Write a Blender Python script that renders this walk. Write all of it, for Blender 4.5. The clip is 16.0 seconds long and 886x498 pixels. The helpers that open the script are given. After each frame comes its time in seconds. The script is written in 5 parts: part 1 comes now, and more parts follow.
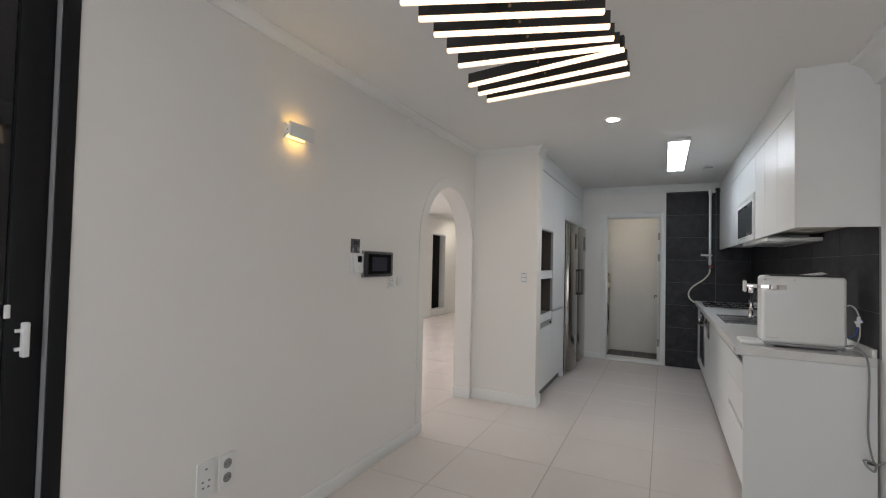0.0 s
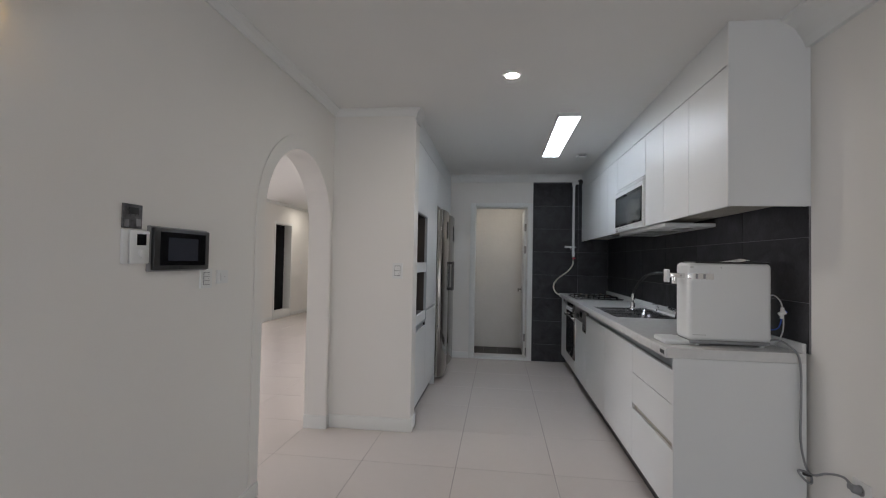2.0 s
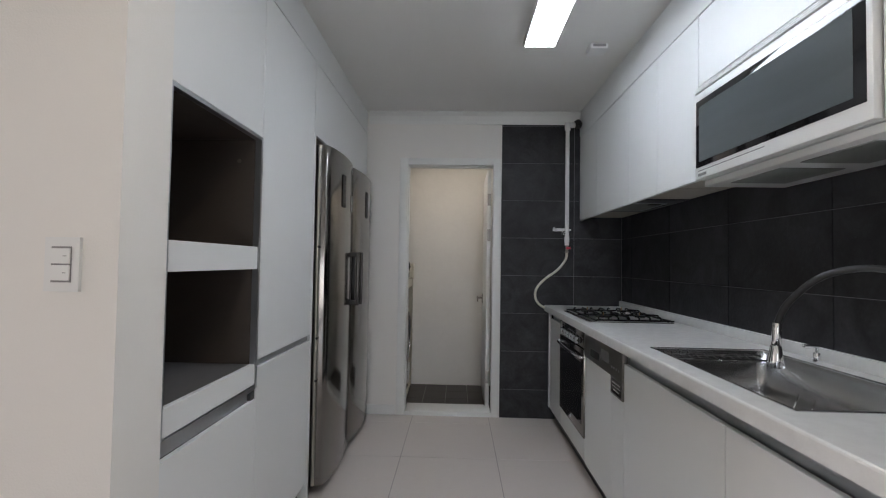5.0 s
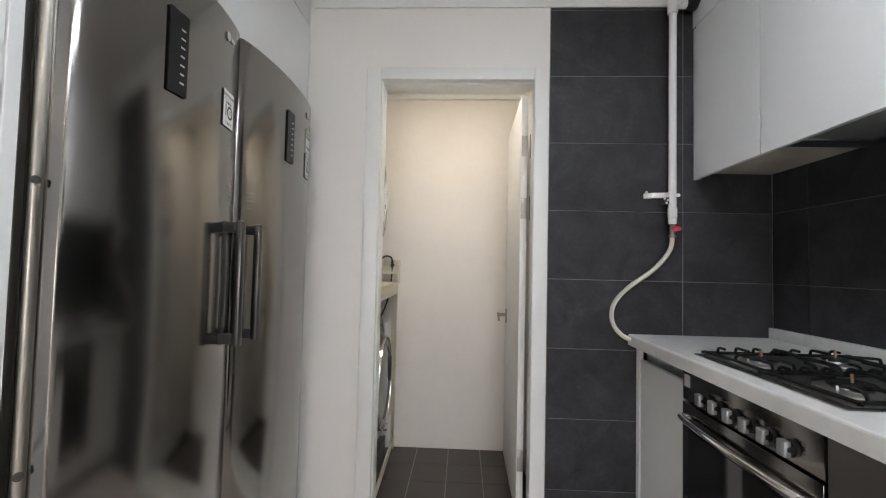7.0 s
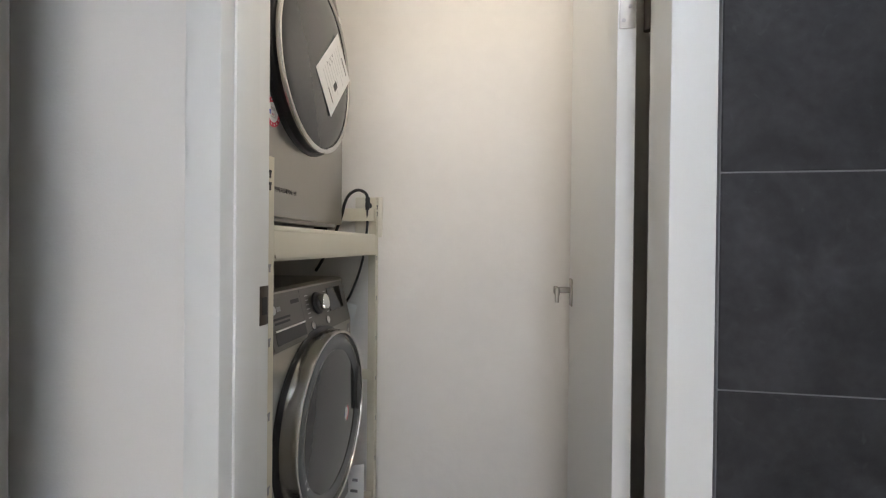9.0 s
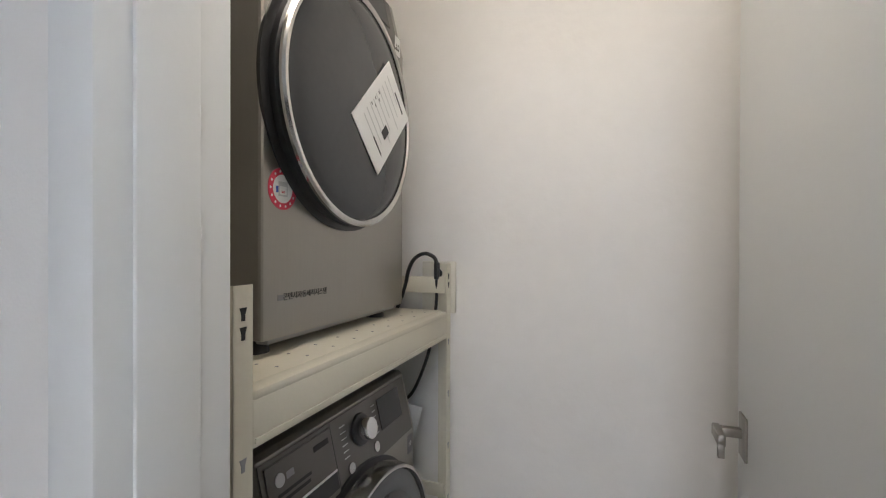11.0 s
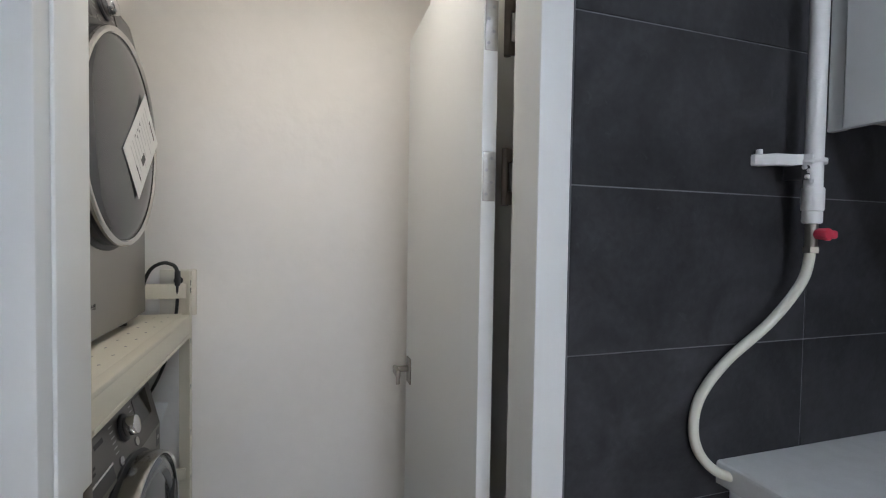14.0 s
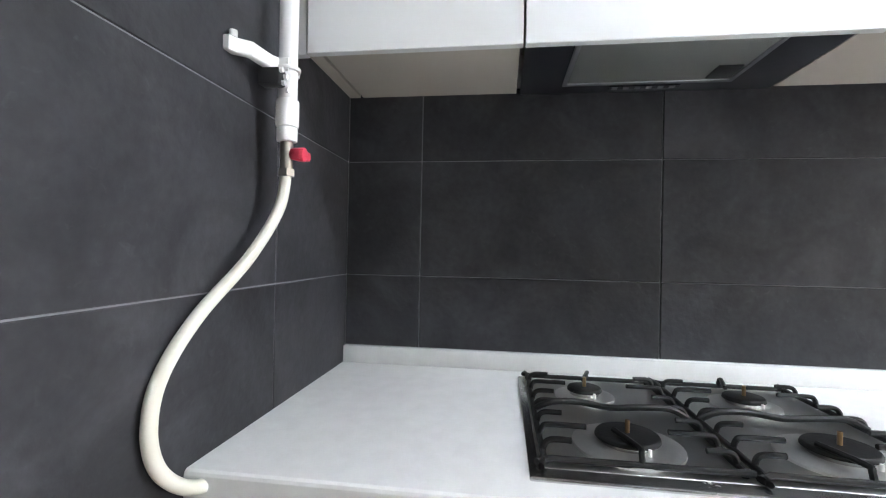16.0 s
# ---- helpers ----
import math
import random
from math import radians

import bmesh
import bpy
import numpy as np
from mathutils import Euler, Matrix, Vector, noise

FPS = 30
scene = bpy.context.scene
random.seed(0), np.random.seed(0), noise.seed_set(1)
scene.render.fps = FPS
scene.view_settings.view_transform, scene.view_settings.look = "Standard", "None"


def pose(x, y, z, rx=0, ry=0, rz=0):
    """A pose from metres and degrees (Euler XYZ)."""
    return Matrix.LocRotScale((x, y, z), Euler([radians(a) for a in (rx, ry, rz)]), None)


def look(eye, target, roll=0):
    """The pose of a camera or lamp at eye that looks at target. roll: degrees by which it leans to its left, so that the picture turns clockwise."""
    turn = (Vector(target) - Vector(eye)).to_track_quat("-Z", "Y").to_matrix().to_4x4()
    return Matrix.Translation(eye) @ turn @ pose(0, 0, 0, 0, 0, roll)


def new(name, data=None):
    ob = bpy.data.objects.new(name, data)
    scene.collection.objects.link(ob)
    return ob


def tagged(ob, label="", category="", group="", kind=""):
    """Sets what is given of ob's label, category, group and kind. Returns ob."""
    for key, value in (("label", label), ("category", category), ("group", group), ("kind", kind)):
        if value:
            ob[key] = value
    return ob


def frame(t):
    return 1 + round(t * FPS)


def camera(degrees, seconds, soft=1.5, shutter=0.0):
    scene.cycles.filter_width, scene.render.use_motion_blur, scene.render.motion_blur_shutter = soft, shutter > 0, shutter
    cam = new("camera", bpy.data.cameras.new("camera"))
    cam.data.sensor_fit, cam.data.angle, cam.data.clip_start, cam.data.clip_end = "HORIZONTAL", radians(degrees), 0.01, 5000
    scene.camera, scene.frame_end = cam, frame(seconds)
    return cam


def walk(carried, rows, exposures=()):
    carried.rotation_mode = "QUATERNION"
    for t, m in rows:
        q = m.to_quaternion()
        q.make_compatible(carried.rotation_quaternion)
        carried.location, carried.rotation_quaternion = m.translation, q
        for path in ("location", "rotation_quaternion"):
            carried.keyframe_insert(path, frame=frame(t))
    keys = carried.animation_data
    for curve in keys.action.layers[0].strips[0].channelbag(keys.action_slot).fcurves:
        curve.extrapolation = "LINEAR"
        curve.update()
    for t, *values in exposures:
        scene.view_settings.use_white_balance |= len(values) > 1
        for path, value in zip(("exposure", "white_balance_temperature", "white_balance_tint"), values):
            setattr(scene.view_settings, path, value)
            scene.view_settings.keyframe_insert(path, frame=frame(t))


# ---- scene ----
cam = camera(89.7, 16.0, soft=1.15)
PATH = [
    (0, (0.541, -0.69, 1.348), (-0.349, 1.1, 1.402), 1.3),
    (0.5, (0.405, -0.595, 1.338), (-0.291, 1.279, 1.391), 1.3),
    (1, (0.294, -0.466, 1.332), (-0.22, 1.466, 1.385), 1.2),
    (1.5, (0.143, -0.205, 1.319), (-0.215, 1.762, 1.373), 1.2),
    (2, (0.118, 0.111, 1.294), (-0.131, 2.095, 1.346), 1.1),
    (2.5, (0.157, 0.474, 1.269), (-0.014, 2.466, 1.323), 1.1),
    (3, (0.159, 0.884, 1.241), (0.031, 2.879, 1.294), 1.0),
    (3.2, (0.16, 1.042, 1.243), (0.045, 3.038, 1.296), 0.9),
    (5.3, (0.216, 2.753, 1.219), (0.15, 4.751, 1.28), 0.9),
    (5.5, (0.215, 2.927, 1.215), (0.146, 4.925, 1.275), 0.9),
    (6, (0.209, 3.325, 1.216), (0.14, 5.323, 1.273), 0.9),
    (6.5, (0.198, 3.731, 1.215), (0.139, 5.729, 1.276), 0.9),
    (7, (0.187, 4.111, 1.171), (0.097, 6.107, 1.253), 1.3),
    (7.5, (0.177, 4.494, 1.182), (0.109, 6.492, 1.249), 1.1),
    (8, (0.29, 4.842, 1.172), (0.154, 6.837, 1.178), 0.9),
    (8.2, (0.296, 4.965, 1.125), (0.14, 6.96, 1.124), 0.9),
    (10.3, (0.216, 5.852, 0.995), (-0.428, 7.746, 0.974), 0.5),
    (10.5, (0.209, 5.862, 1.07), (-0.464, 7.745, 1.054), 0.7),
    (11, (0.227, 5.838, 1.258), (-0.508, 7.698, 1.249), 0.2),
    (11.5, (0.213, 5.759, 1.41), (-0.531, 7.616, 1.393), -0.0),
    (12, (0.197, 5.642, 1.487), (-0.507, 7.514, 1.464), -0.0),
    (12.5, (0.145, 5.505, 1.491), (-0.419, 7.424, 1.482), 0.6),
    (13, (0.123, 5.391, 1.457), (-0.15, 7.372, 1.418), 0.7),
    (13.5, (0.08, 5.393, 1.407), (0.215, 7.388, 1.354), 0.6),
    (14, (0.118, 5.413, 1.34), (0.711, 7.322, 1.282), 0.9),
    (14.5, (0.222, 5.43, 1.257), (1.309, 7.108, 1.224), 1.1),
    (15, (0.307, 5.483, 1.19), (1.829, 6.781, 1.178), 0.9),
    (15.5, (0.359, 5.581, 1.181), (2.19, 6.386, 1.179), 1.0),
    (16, (0.366, 5.673, 1.197), (2.347, 5.942, 1.208), 1.1),
]
walk(cam, [(t, look(eye, target, roll)) for t, eye, target, roll in PATH], [(0, 0.1, 6250, 9), (1.2, -0.05, 6250, 10), (2.5, -0.24, 6000, 10), (3.2, -0.32, 6000, 10.5), (5.5, 0.5, 6350, 11), (6.5, 0.94, 6500, 11.5), (7.5, 1.42, 6500, 11.5), (8.2, 1.35, 6350, 11), (10.5, 1.3, 6200, 12), (11.5, 0.95, 5850, 11), (12.5, 0.86, 5700, 10.5), (13, 0.86, 5600, 8), (13.5, 0.78, 5650, 8), (14, 0.95, 5850, 10), (15, 1.7, 6050, 8.5), (16, 2.5, 6200, 9.5)])

# ---- world, lights, exposure ----
world = bpy.data.worlds.new("world")
scene.world = world
world.use_nodes = True
wn = world.node_tree.nodes
sky = wn.new("ShaderNodeTexSky")
sky.sky_type, sky.sun_disc = "NISHITA", False
sky.sun_elevation, sky.sun_rotation = radians(40), radians(200)
world.node_tree.links.new(sky.outputs[0], wn["Background"].inputs[0])
wn["Background"].inputs[1].default_value = 0.12

WINDOW_W, ROOM_PANEL, KITCHEN_PANEL, UTIL_LAMP = 33.0, 12.0, 14.5, 9.5


def area(name, m, sx, sy, watts, colour):
    d = bpy.data.lights.new(name, "AREA")
    d.shape, d.size, d.size_y, d.energy, d.color = "RECTANGLE", sx, sy, watts, colour
    ob = new(name, d)
    ob.matrix_world = m
    return ob


area("window_daylight", look((0.2, -3.05, 1.3), (0.2, 0, 1.25)), 2.2, 1.9, WINDOW_W, (0.95, 0.93, 0.96))
area("room_window_daylight", look((-8.75, 3.1, 1.4), (0, 3.1, 1.2)), 2.9, 1.75, 170, (1.0, 0.92, 0.91))


# ---- materials ----
def mat(name, colour, rough=0.5, metal=0.0, var=0.06, scale=3.0, fine=60.0, bump=0.05, stretch=(1, 1, 1), rvar=0.08, island=False, emit=None, coat=0.0, spec=0.5):
    """A painted, moulded or metal surface with broad and fine variation and a fine relief."""
    m = bpy.data.materials.new(name)
    m.use_nodes = True
    n, l = m.node_tree.nodes, m.node_tree.links
    p = n["Principled BSDF"]
    p.inputs["Metallic"].default_value = metal
    p.inputs["Specular IOR Level"].default_value = spec
    if coat:
        p.inputs["Coat Weight"].default_value, p.inputs["Coat Roughness"].default_value = coat, 0.06
    tc, mp = n.new("ShaderNodeTexCoord"), n.new("ShaderNodeMapping")
    mp.inputs["Scale"].default_value = stretch
    l.new(tc.outputs["Object"], mp.inputs[0])
    vec = mp.outputs[0]
    if island:
        oi, ad = n.new("ShaderNodeObjectInfo"), n.new("ShaderNodeVectorMath")
        mul = n.new("ShaderNodeMath")
        mul.operation, mul.inputs[1].default_value = "MULTIPLY", 37.0
        l.new(oi.outputs["Random"], mul.inputs[0])
        l.new(vec, ad.inputs[0])
        l.new(mul.outputs[0], ad.inputs[1])
        vec = ad.outputs[0]
    a, b = n.new("ShaderNodeTexNoise"), n.new("ShaderNodeTexNoise")
    for node, s, d in ((a, scale, 4), (b, fine, 3)):
        node.inputs["Scale"].default_value, node.inputs["Detail"].default_value = s, d
        l.new(vec, node.inputs[0])
    mix = n.new("ShaderNodeMath")
    mix.operation = "MULTIPLY_ADD"
    l.new(a.outputs[0], mix.inputs[0])
    mix.inputs[1].default_value = 0.7
    sc = n.new("ShaderNodeMath")
    sc.operation, sc.inputs[1].default_value = "MULTIPLY", 0.3
    l.new(b.outputs[0], sc.inputs[0])
    l.new(sc.outputs[0], mix.inputs[2])
    ramp = n.new("ShaderNodeValToRGB")
    ramp.color_ramp.elements[0].position, ramp.color_ramp.elements[1].position = 0.3, 0.7
    ramp.color_ramp.elements[0].color = (*[c * (1 - var) for c in colour], 1)
    ramp.color_ramp.elements[1].color = (*[min(1, c * (1 + var)) for c in colour], 1)
    l.new(mix.outputs[0], ramp.inputs[0])
    l.new(ramp.outputs[0], p.inputs["Base Color"])
    rr = n.new("ShaderNodeMapRange")
    rr.inputs[3].default_value, rr.inputs[4].default_value = max(0.02, rough - rvar), min(1, rough + rvar)
    l.new(mix.outputs[0], rr.inputs[0])
    l.new(rr.outputs[0], p.inputs["Roughness"])
    if bump:
        bp = n.new("ShaderNodeBump")
        bp.inputs["Strength"].default_value, bp.inputs["Distance"].default_value = bump, 0.004
        l.new(b.outputs[0], bp.inputs["Height"])
        l.new(bp.outputs[0], p.inputs["Normal"])
    if emit:
        p.inputs["Emission Color"].default_value = (*emit[:3], 1)
        p.inputs["Emission Strength"].default_value = emit[3]
    return m


WALL = mat("wall_paper_white", (0.82, 0.805, 0.77), 0.75, var=0.015, scale=1.2, fine=220, bump=0.12)
UWALL = mat("utility_plaster", (0.83, 0.81, 0.77), 0.6, var=0.035, scale=2.2, fine=22, bump=0.45)
CEIL = mat("ceiling_paper_white", (0.82, 0.82, 0.80), 0.85, var=0.012, scale=1.0, fine=250, bump=0.08)
TRIM = mat("trim_white_film", (0.80, 0.81, 0.79), 0.42, var=0.01, fine=120, bump=0.03)
CAB = mat("cabinet_white_laminate", (0.78, 0.795, 0.79), 0.36, var=0.012, scale=2, fine=160, bump=0.02)
CABIN = mat("cabinet_carcass_beige", (0.50, 0.46, 0.40), 0.5, var=0.03, fine=120)
NICHE = mat("niche_brown_laminate", (0.075, 0.062, 0.054), 0.5, var=0.12, scale=5, fine=140, bump=0.06)
SOLID = mat("worktop_solid_surface", (0.70, 0.70, 0.685), 0.26, var=0.05, scale=28, fine=260, bump=0.004, rvar=0.02)
FLOOR = mat("porcelain_floor_tile", (0.68, 0.625, 0.59), 0.24, var=0.02, scale=1.1, fine=25, bump=0.004, island=True, rvar=0.02)
GROUTF = mat("floor_grout", (0.27, 0.25, 0.235), 0.85, var=0.06)
BLACKT = mat("black_porcelain_tile", (0.036, 0.036, 0.0395), 0.55, var=0.45, scale=2.6, fine=60, bump=0.25, island=True, spec=0.25, rvar=0.12)


def slate(m):
    """Adds cloudy drifts, pale scuffs and a slaty relief to a tile material."""
    n, l = m.node_tree.nodes, m.node_tree.links
    p = n["Principled BSDF"]
    src = p.inputs["Base Color"].links[0].from_socket
    noise = [x for x in n if x.type == "TEX_NOISE"]
    vec = noise[0].inputs[0].links[0].from_socket
    drift, scuff = n.new("ShaderNodeTexNoise"), n.new("ShaderNodeTexNoise")
    for node, sc, de, di in ((drift, 5.0, 8, 1.6), (scuff, 22.0, 6, 2.4)):
        node.inputs["Scale"].default_value, node.inputs["Detail"].default_value, node.inputs["Distortion"].default_value = sc, de, di
        l.new(vec, node.inputs[0])
    r1, r2 = n.new("ShaderNodeMapRange"), n.new("ShaderNodeMapRange")
    for r_, lo, hi, o0, o1, node in ((r1, 0.35, 0.68, 0.72, 1.3, drift), (r2, 0.64, 0.76, 0.0, 0.16, scuff)):
        for k, v in enumerate((lo, hi, o0, o1)):
            r_.inputs[1 + k].default_value = v
        l.new(node.outputs[0], r_.inputs[0])
    mul = n.new("ShaderNodeVectorMath")
    mul.operation = "SCALE"
    l.new(src, mul.inputs[0])
    l.new(r1.outputs[0], mul.inputs["Scale"])
    mix = n.new("ShaderNodeMix")
    mix.data_type = "RGBA"
    l.new(r2.outputs[0], mix.inputs[0])
    l.new(mul.outputs[0], mix.inputs[6])
    mix.inputs[7].default_value = (0.12, 0.12, 0.125, 1)
    l.new(mix.outputs[2], p.inputs["Base Color"])
    bump = [x for x in n if x.type == "BUMP"][0]
    second = n.new("ShaderNodeBump")
    second.inputs["Strength"].default_value, second.inputs["Distance"].default_value = 0.22, 0.006
    l.new(drift.outputs[0], second.inputs["Height"])
    l.new(bump.outputs[0], second.inputs["Normal"])
    l.new(second.outputs[0], p.inputs["Normal"])


slate(BLACKT)
GROUTB = mat("grey_wall_grout", (0.21, 0.21, 0.22), 0.9, var=0.1)
UTILE = mat("brown_floor_tile", (0.075, 0.066, 0.060), 0.55, var=0.18, scale=7, fine=80, bump=0.2, island=True)
GROUTU = mat("utility_grout", (0.30, 0.29, 0.27), 0.9, var=0.1)
STEEL = mat("brushed_steel", (0.235, 0.225, 0.212), 0.145, 1.0, var=0.06, scale=2, fine=30, bump=0.035, stretch=(1, 1, 0.02), rvar=0.05)
STEELH = mat("sink_steel", (0.55, 0.55, 0.55), 0.24, 1.0, var=0.08, scale=6, fine=120, bump=0.03)
DSTEEL = mat("dark_titan_steel", (0.345, 0.328, 0.295), 0.3, 0.9, var=0.05, scale=3, fine=160, bump=0.03, stretch=(1, 1, 0.1))
BURNDISH = mat("burner_dish_steel", (0.78, 0.78, 0.77), 0.36, 1.0, var=0.08, scale=20, fine=150, bump=0.03)
HOBSTEEL = mat("hob_steel", (0.50, 0.50, 0.49), 0.33, 1.0, var=0.12, scale=9, fine=150, bump=0.03)
DARKBAR = mat("dark_satin_bar", (0.11, 0.107, 0.104), 0.32, 1.0, var=0.05, fine=90, stretch=(1, 1, 0.05))
RINGSTEEL = mat("satin_door_ring", (0.62, 0.61, 0.59), 0.2, 1.0, var=0.03)
NICHECAP = mat("brown_screw_cap", (0.16, 0.13, 0.11), 0.5)
VALVE = mat("dull_valve_metal", (0.30, 0.28, 0.25), 0.4, 1.0, var=0.15, fine=120)
# Darker than DSTEEL: shelf shade and the brown niche's reflection put into the colour.
PANELST = mat("darkened_panel_steel", (0.165, 0.155, 0.144), 0.32, 0.9, var=0.06, scale=3, fine=160, bump=0.03)
CHROME = mat("polished_chrome", (0.80, 0.80, 0.80), 0.08, 1.0, var=0.02, bump=0.0, rvar=0.03)
ALU = mat("satin_aluminium", (0.52, 0.54, 0.56), 0.36, 1.0, var=0.03, fine=90, stretch=(1, 0.05, 1))
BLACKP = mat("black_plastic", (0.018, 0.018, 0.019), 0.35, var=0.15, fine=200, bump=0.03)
BLACKG = mat("black_gloss_glass", (0.012, 0.012, 0.014), 0.05, var=0.1, bump=0.0, rvar=0.02)
FILMB = mat("black_touch_film", (0.008, 0.008, 0.009), 0.35, var=0.1, bump=0.0, spec=0.2)
HINGEST = mat("worn_hinge_steel", (0.40, 0.39, 0.37), 0.45, 1.0, var=0.12, scale=20, fine=150, bump=0.03)
GREYG = mat("smoked_door_glass", (0.045, 0.046, 0.048), 0.09, var=0.1, bump=0.0, rvar=0.03)
IRON = mat("cast_iron_enamel", (0.009, 0.009, 0.009), 0.5, var=0.2, fine=180, bump=0.12, spec=0.22)
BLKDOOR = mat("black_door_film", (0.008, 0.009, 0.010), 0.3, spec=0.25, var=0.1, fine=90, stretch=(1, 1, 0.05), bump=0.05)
WHITEP = mat("white_plastic", (0.78, 0.79, 0.78), 0.32, var=0.01, fine=150, bump=0.01)
IVORY = mat("ivory_plastic", (0.72, 0.69, 0.60), 0.35, var=0.02, bump=0.01)
GREYP = mat("grey_plastic", (0.28, 0.28, 0.285), 0.4, var=0.04)
MIDGREY = mat("grey_cable_rubber", (0.26, 0.265, 0.27), 0.5, var=0.05)
CREAM = mat("cream_powder_coat", (0.66, 0.62, 0.50), 0.4, var=0.025, scale=4, fine=140, bump=0.04)
RED = mat("red_plastic", (0.62, 0.05, 0.09), 0.4, var=0.06)
BLUE = mat("blue_plastic", (0.03, 0.09, 0.45), 0.4)
HINGE = mat("dark_bronze_hinge", (0.13, 0.11, 0.095), 0.4, 1.0, var=0.08)
BRASS = mat("aged_brass", (0.42, 0.28, 0.16), 0.35, 1.0, var=0.1)
HOSE = mat("ivory_gas_hose", (0.70, 0.68, 0.58), 0.4, var=0.03, fine=90, bump=0.04)
PIPE = mat("white_painted_pipe", (0.80, 0.80, 0.79), 0.3, var=0.02, bump=0.02)
PAPER = mat("paper_label", (0.78, 0.78, 0.76), 0.5, var=0.01, bump=0.0)
INK = mat("black_ink", (0.02, 0.02, 0.02), 0.5, var=0.0, bump=0.0)
INKG = mat("grey_ink", (0.22, 0.22, 0.22), 0.5, var=0.0, bump=0.0)
GREEN = mat("green_ink", (0.06, 0.32, 0.07), 0.5, var=0.0, bump=0.0)
LIME = mat("lime_ink", (0.32, 0.45, 0.06), 0.5, var=0.0, bump=0.0)
YELLOW = mat("yellow_ink", (0.75, 0.52, 0.05), 0.5, var=0.0, bump=0.0)
ORANGE = mat("orange_ink", (0.72, 0.25, 0.05), 0.5, var=0.0, bump=0.0)
REDI = mat("red_ink", (0.6, 0.04, 0.08), 0.5, var=0.0, bump=0.0)
LIGHTINK = mat("light_grey_ink", (0.55, 0.55, 0.54), 0.4, var=0.0, bump=0.0)
HOODD = mat("hood_dark_blue_grey", (0.055, 0.058, 0.068), 0.35, 0.4, var=0.1)
MESHF = mat("hood_filter_mesh", (0.35, 0.36, 0.34), 0.45, 0.8, var=0.1, fine=320, bump=0.3)
WIN = mat("window_vinyl", (0.8, 0.81, 0.8), 0.4, var=0.01)
DARKROOM = mat("dark_bath_lining", (0.03, 0.032, 0.036), 0.3, var=0.2, scale=5)
E_PANEL = mat("panel_diffuser_lit", (0.9, 0.9, 0.9), 0.4, emit=(0.86, 0.92, 1.0, KITCHEN_PANEL), bump=0)
E_ROOM = mat("room_panel_lit", (0.9, 0.9, 0.9), 0.4, emit=(1.0, 0.95, 0.93, ROOM_PANEL), bump=0)
# Orange emission stands in for lamplight caught on the downlight's rim.
E_RIM = mat("downlight_rim_glow", (0.9, 0.8, 0.7), 0.4, emit=(1.0, 0.45, 0.16, 0.55), bump=0)
E_WARM = mat("warm_downlight_lit", (0.9, 0.9, 0.9), 0.4, emit=(1.0, 0.88, 0.72, 380.0), bump=0)
E_SLAT = mat("slat_led_lit", (0.9, 0.85, 0.8), 0.4, emit=(1.0, 0.66, 0.40, 1.7), bump=0)
E_WALL = mat("wall_lamp_led_lit", (0.9, 0.85, 0.8), 0.4, emit=(1.0, 0.55, 0.13, 17.0), bump=0)
E_UTIL = mat("utility_lamp_lit", (0.9, 0.88, 0.85), 0.4, emit=(1.0, 0.87, 0.72, UTIL_LAMP), bump=0)


def glass(name, tint, rough=0.02):
    m = bpy.data.materials.new(name)
    m.use_nodes = True
    p = m.node_tree.nodes["Principled BSDF"]
    p.inputs["Base Color"].default_value = (*tint, 1)
    p.inputs["Transmission Weight"].default_value, p.inputs["Roughness"].default_value, p.inputs["IOR"].default_value = 1.0, rough, 1.45
    return m


PANE = glass("window_glass", (0.95, 0.98, 0.97))


